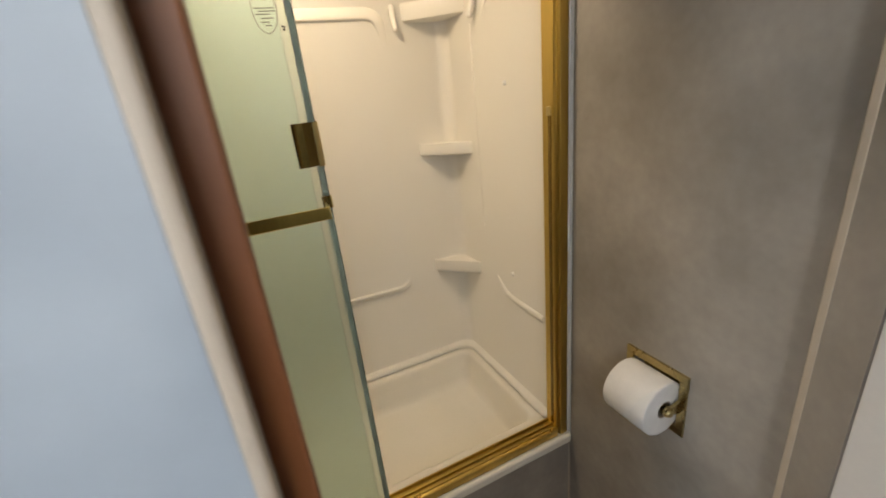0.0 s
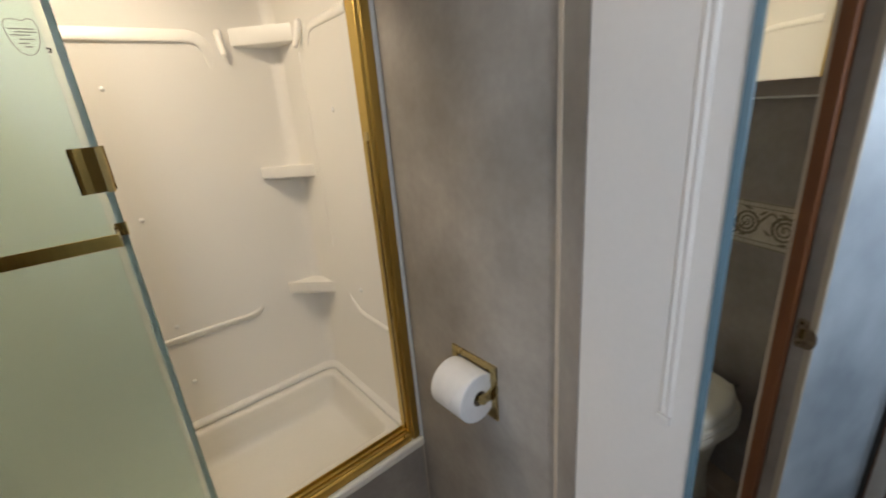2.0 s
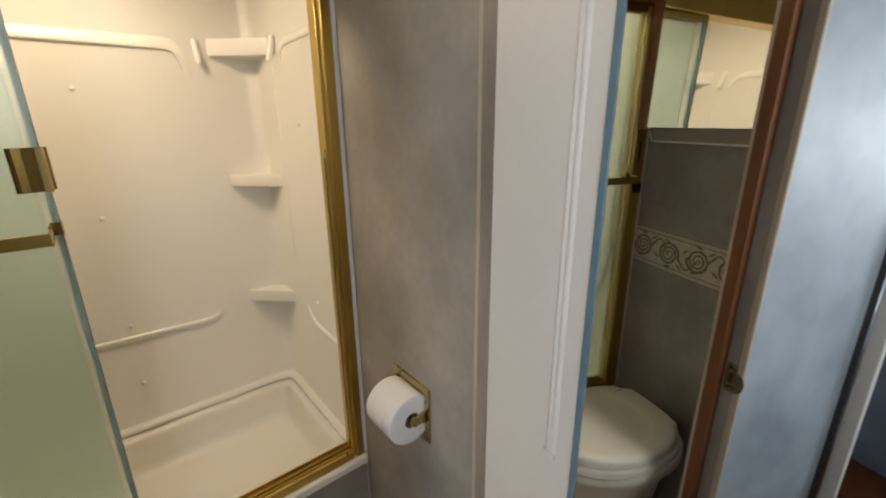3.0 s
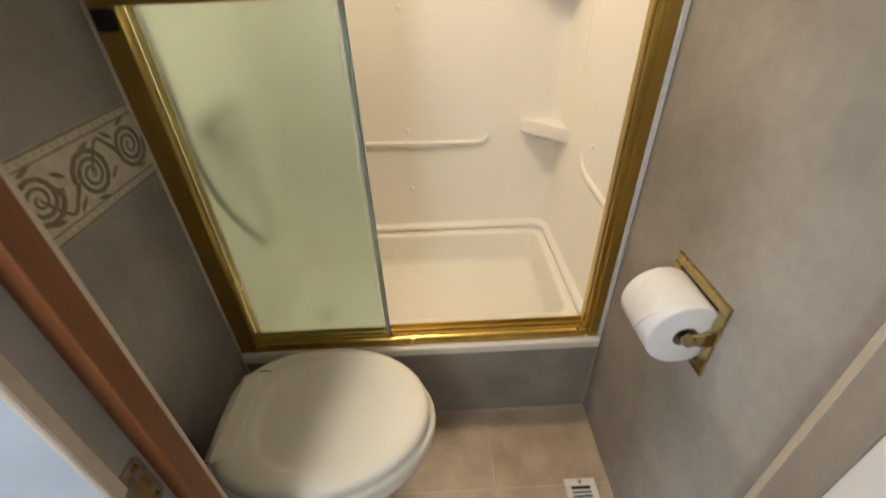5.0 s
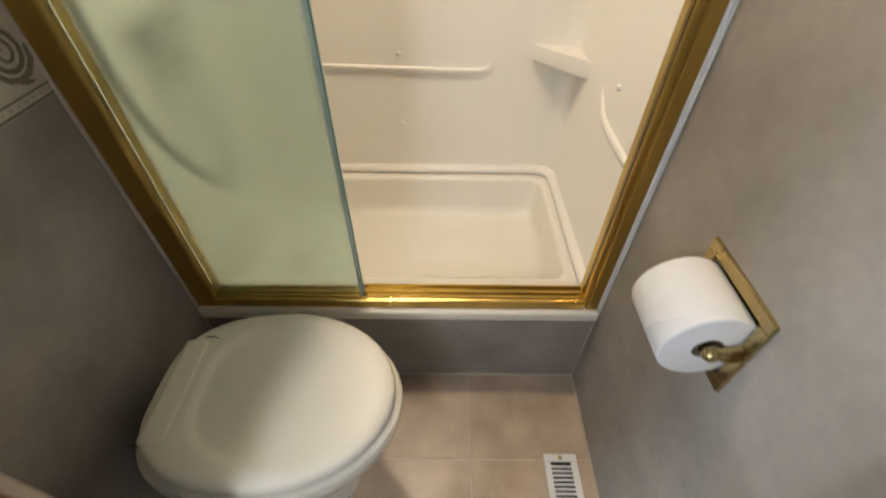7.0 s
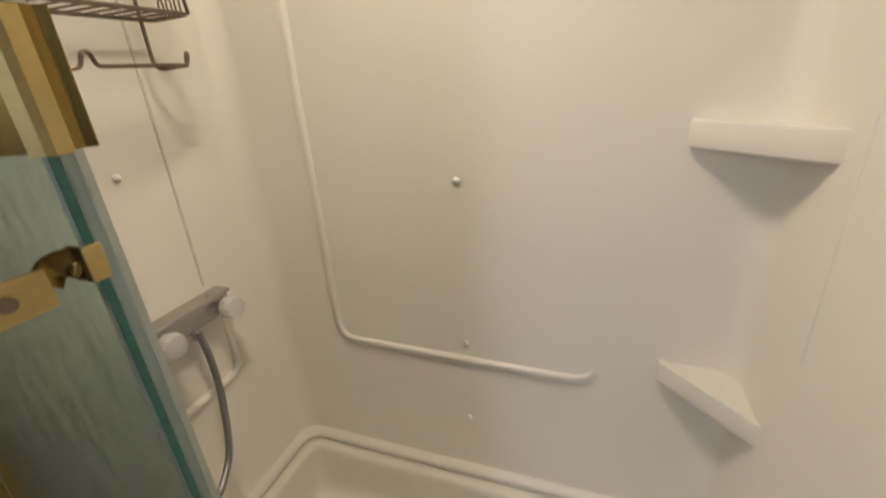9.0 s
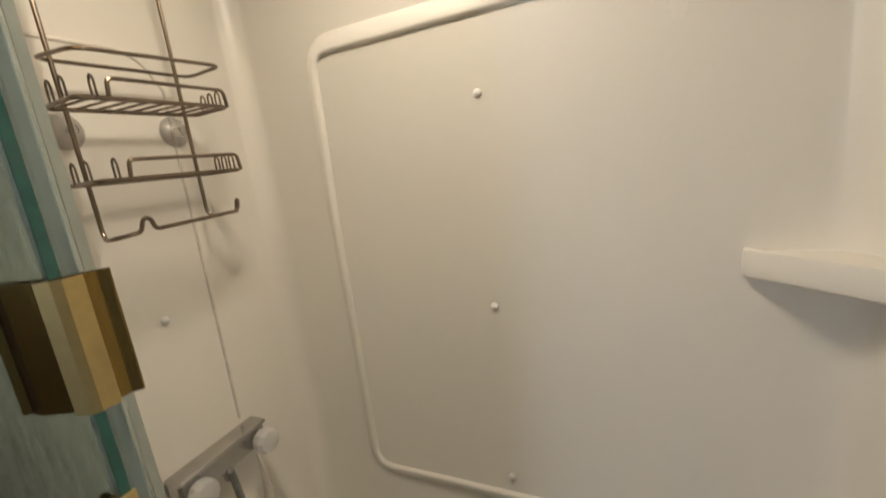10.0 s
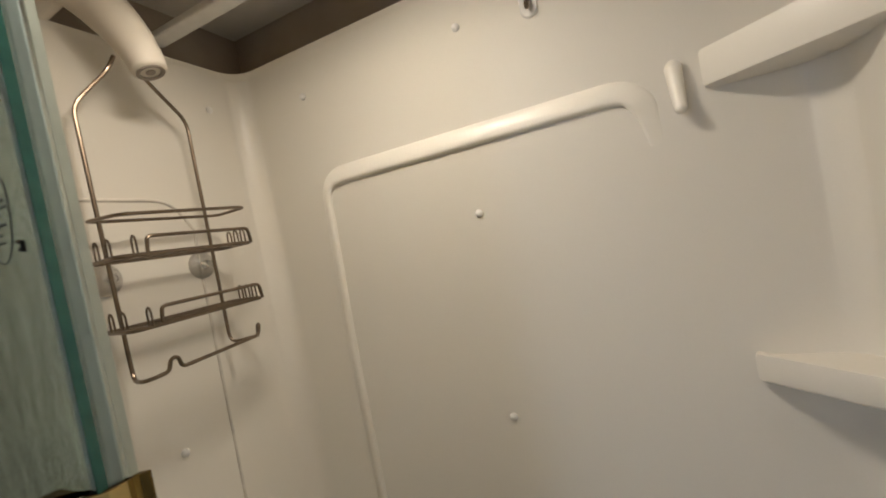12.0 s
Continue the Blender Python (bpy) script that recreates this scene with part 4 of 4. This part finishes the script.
for z, h in ((BZ0 + 0.001, 0.004), (BZ0 + 0.017, 0.003), (BZ1 - 0.005, 0.004), (BZ1 - 0.020, 0.003)):
    part("line", box((XL + 0.001, YF, z), (XL + 0.0018, -0.0005, z + h)), BORDER_LINE, border)
dot = finish(box((XL + 0.001, -0.0030, -0.0022), (XL + 0.0016, 0.0030, 0.0022)), BORDER_DOT)
for k in range(34):
    for z in (BZ0 + 0.0105, BZ1 - 0.0105):
        d_ = new("dot", dot)
        d_.parent = border
        d_.location = (0, -0.012 - k * 0.016, z)
for k in range(5):
    yc = -0.045 - k * 0.112
    up = 1 if k % 2 == 0 else -1
    zc = 0.964 + 0.004 * up
    for turn, rr, wdt in ((2.7, 0.042, 0.0046), (1.8, 0.029, 0.0034)):
        pts = []
        for i in range(34):
            t = i / 33
            a = turn * 2 * math.pi * t
            r = rr * (1 - 0.86 * t)
            pts.append((XL + 0.0014, yc + up * r * math.cos(a), zc - up * r * math.sin(a)))
        part("scroll", tube(pts, wdt, 6, flat=(1, 0, 0), squash=0.3, ends=(1.2, 0.5)), SCROLL, border)
    sweep = smooth_path([(XL + 0.0014, yc - 0.112, zc - 0.008 * up), (XL + 0.0014, yc - 0.075, zc + 0.036 * up), (XL + 0.0014, yc - 0.050, zc + 0.018 * up), (XL + 0.0014, yc - 0.036, zc)], 6)
    part("scroll", tube(sweep, 0.0042, 6, flat=(1, 0, 0), squash=0.3, ends=(0.6, 1.2)), SCROLL, border)
    for dy, dz, an in ((-0.064, -0.026, 30), (-0.046, 0.034, -40), (-0.078, -0.006, 70), (0.0, 0.044, 10), (0.008, -0.044, -15)):
        ca, sa = math.cos(radians(an)), math.sin(radians(an))
        leaf = [(XL + 0.0014, yc + dy + ca * s, zc + up * (dz + sa * s)) for s in (-0.015, -0.008, 0.0, 0.008, 0.015)]
        b = bmesh.new()
        rings = []
        for p, w_ in zip(leaf, (0.0006, 0.0055, 0.0075, 0.0055, 0.0006)):
            rings.append([(p[0] - 0.001, p[1] - sa * w_, p[2] + ca * w_ * up), (p[0] + 0.0008, p[1], p[2]), (p[0] - 0.001, p[1] + sa * w_, p[2] - ca * w_ * up)])
        part("leaf", loft(rings), SCROLL, border, smooth=0)

# corner beads of the washroom
trim = thing("trim", "cream corner beads of the washroom walls", "trim", kind="structure")
part("bead", tube([(XL + 0.001, -0.002, 0.0), (XL + 0.001, -0.002, 1.93)], 0.003, 6), CREAM, trim)
part("bead", tube([(wall_x(-0.02) - 0.001, -0.002, 0.004), (wall_x(YF) - 0.001, YF, 0.004)], 0.0042, 6), TAN, trim)
part("bead", tube([(wall_x(0) - 0.001, -0.002, 0.296), (wall_x(0) - 0.001, -0.002, 1.93)], 0.003, 6), CAULK, trim)

# ---- mirror cabinet over the toilet ----
cab = thing("medicine_cabinet", "oak wall cabinet with a mirror door", "cabinet", (XL, -0.32, 1.375))
cab_d = 0.130
part("body", box((0.0, -0.205, 0.006), (cab_d - 0.026, 0.238, 0.60), 0.003), OAK, cab)
tilt = pose(0.0, 0.0, 0.0, 0, -1.5, 1.0)
part("door_stile", box((cab_d - 0.0235, 0.203, -0.004), (cab_d + 0.004, 0.245, 0.60), 0.009, 3, m=tilt), OAK, cab, "rounded oak door stile")
part("door_stile", box((cab_d - 0.0195, -0.212, 0.0), (cab_d + 0.004, -0.192, 0.60), 0.007, 3, m=tilt), OAK, cab)
part("mirror", box((cab_d - 0.008, -0.192, 0.004), (cab_d, 0.203, 0.598), m=tilt), MIRROR, cab, "mirror pane", smooth=0)
part("bottom_rail", box((0.0, -0.205, -0.036), (0.070, 0.232, 0.006), 0.002), TAUPE_TRIM, cab)
part("bead", tube(rounded([(0.070, -0.205, -0.037), (0.070, 0.234, -0.037), (0.072, 0.246, -0.006)], 0.008, 4), 0.0028, 6), CAULK, cab)

# ---- washroom door, open, with its mirror ----
DA = 9.7
door = thing("washroom_door", "open white washroom door with a tall mirror", "door", (0.960, -0.642, 0.0))
door.rotation_euler = (0, 0, radians(-DA))
# local frame: -y runs from the hinge to the free edge, -x is the mirror side
part("leaf", box((0.0, -0.64, 0.012), (0.032, -0.002, 1.94), 0.003), WHITE, door)
part("moulding", prism([(0.001, -0.164), (-0.0022, -0.160), (-0.003, -0.157), (-0.0012, -0.153), (-0.003, -0.149), (-0.0022, -0.146), (0.001, -0.142)], 0.968, 1.93), WHITE, door, smooth=20)
part("moulding_foot", box((-0.007, -0.163, 0.955), (0.001, -0.143, 0.969), 0.003), WHITE, door)
part("mirror", box((-0.004, -0.560, 0.10), (0.0005, -0.203, 1.90)), MIRROR, door, "tall mirror pane", smooth=0)
part("mirror_edge", box((-0.0055, -0.2035, 0.10), (0.0005, -0.193, 1.90), 0.0015), MIRROR_EDGE, door, "blue grey bevelled mirror edge")
part("mirror_edge", box((-0.0055, -0.570, 0.10), (0.0005, -0.5595, 1.90), 0.0015), MIRROR_EDGE, door)

# ---- bedroom seen in the mirror ----
slide = thing("sliding_door", "white sliding bedroom door pushed into its pocket", "door")
part("leaf", box((-0.192, -0.676, 0.01), (-0.172, -0.640, 1.95), 0.003), WHITE, slide)
part("pocket", box((-0.173, -0.636, 0.0), (-0.1405, -0.600, 1.96)), DARK, slide, "dark pocket gap")
part("latch", box((-0.186, -0.680, 1.02), (-0.166, -0.674, 1.045), 0.002), CHROME, slide)
bed = thing("bed", "made bed with grey blue cover on a reddish wood base", "bed", (-1.5, -0.30, 0))
part("base", box((-0.95, -0.85, 0.0), (0.84, 0.95, 0.24), 0.01), PINE, bed, "reddish wooden bed base")


def block_cover(name, x0, x1, y0, y1, z0, z1, material, label, parent):
    b = bmesh.new()
    nx, ny = 24, 40
    rings = []
    for i in range(nx + 1):
        x = x0 + (x1 - x0) * i / nx
        row = []
        pts = [(y0, z0), (y0, z1 - 0.05), (y0 + 0.03, z1 - 0.012)] + [(y0 + 0.05 + (y1 - y0 - 0.10) * j / ny, z1) for j in range(ny + 1)] + [(y1 - 0.03, z1 - 0.012), (y1, z1 - 0.05), (y1, z0)]
        for y, z in pts:
            n_ = noise.noise(Vector((x * 6, y * 6, z * 6)))
            edge = 0.03 if i in (0, nx) and z > z1 - 0.03 else 0.0
            row.append(Vector((x + 0.012 * n_, y + 0.012 * n_, z - edge + 0.014 * n_)))
        rings.append(row)
    return part(name, loft(rings), material, parent, label, smooth=60)


block_cover("mattress_cover", -0.93, 0.86, -0.88, 0.97, 0.24, 0.60, SHEET, "grey blue bed cover", bed)
blanket = block_cover("blanket", 0.45, 0.885, -0.90, 0.99, 0.20, 0.625, BLANKET, "", None)
blanket.location = (-1.5, -0.30, 0)
tagged(blanket, "dark navy fleece blanket over the bed foot", "blanket")


def pillow_mesh(w, d, h):
    b = bmesh.new()
    bmesh.ops.create_uvsphere(b, u_segments=28, v_segments=16, radius=1)
    for v in b.verts:
        x, y, z = v.co
        q = lambda a: math.copysign(abs(a) ** 0.55, a)
        r2 = max(abs(q(x)), abs(q(y)))
        v.co = Vector((q(x) * d / 2, q(y) * w / 2, z * h / 2 * (1 - 0.35 * r2 ** 4) + 0.012 * noise.noise(Vector((x * 3, y * 3, z)))))
    return b


for y in (-0.66, 0.16):
    for px, pz, tilt_p, deep in ((-2.10, 0.90, 62, 0.62), (-1.86, 0.735, 16, 0.50)):
        pl = part("pillow", pillow_mesh(0.86, deep, 0.21), PILLOWCASE, smooth=80)
        tagged(pl, "plump white pillow piled at the bed head", "pillow", group="bed pillows")
        pl.matrix_world = pose(px, y, pz, 0, tilt_p, 0)
hb_ = thing("headboard", "dark padded headboard behind the pillows", "headboard", (-2.49, -0.30, 0.0))
for k in range(3):
    part("panel", box((0.0, -0.93 + k * 0.62, 0.0), (0.06, -0.315 + k * 0.62, 1.27), 0.02, 3), BLANKET, hb_)
ohc = thing("overhead_cabinet", "reddish oak cabinet over the bed head", "cabinet", (-2.5, -0.3, 1.35))
part("body", box((0.0, -1.2, 0.0), (0.33, 0.8, 0.60), 0.004), PINE, ohc)
for k in range(4):
    y0 = -1.17 + k * 0.49
    part("door", box((0.331, y0, 0.04), (0.350, y0 + 0.46, 0.57), 0.005), PINE, ohc)
    part("panel", box((0.3505, y0 + 0.07, 0.11), (0.356, y0 + 0.39, 0.50), 0.004), PINE, ohc)

# ---- vinyl tiles, piece by piece ----
xs = [0.118, 0.423, 0.728, 1.10]
xs = [-0.02] + xs
ys = [-0.640, -0.555, -0.250, 0.0]
G = 0.0015
for a, b_ in zip(xs, xs[1:]):
    for c, d in zip(ys, ys[1:]):
        hi_x = min(b_, 1.10)
        part("tile", box((a + G, c + G, -0.004), (hi_x - G, d - G, 0.0), 0.0008, 1), VINYL, floor, smooth=0)
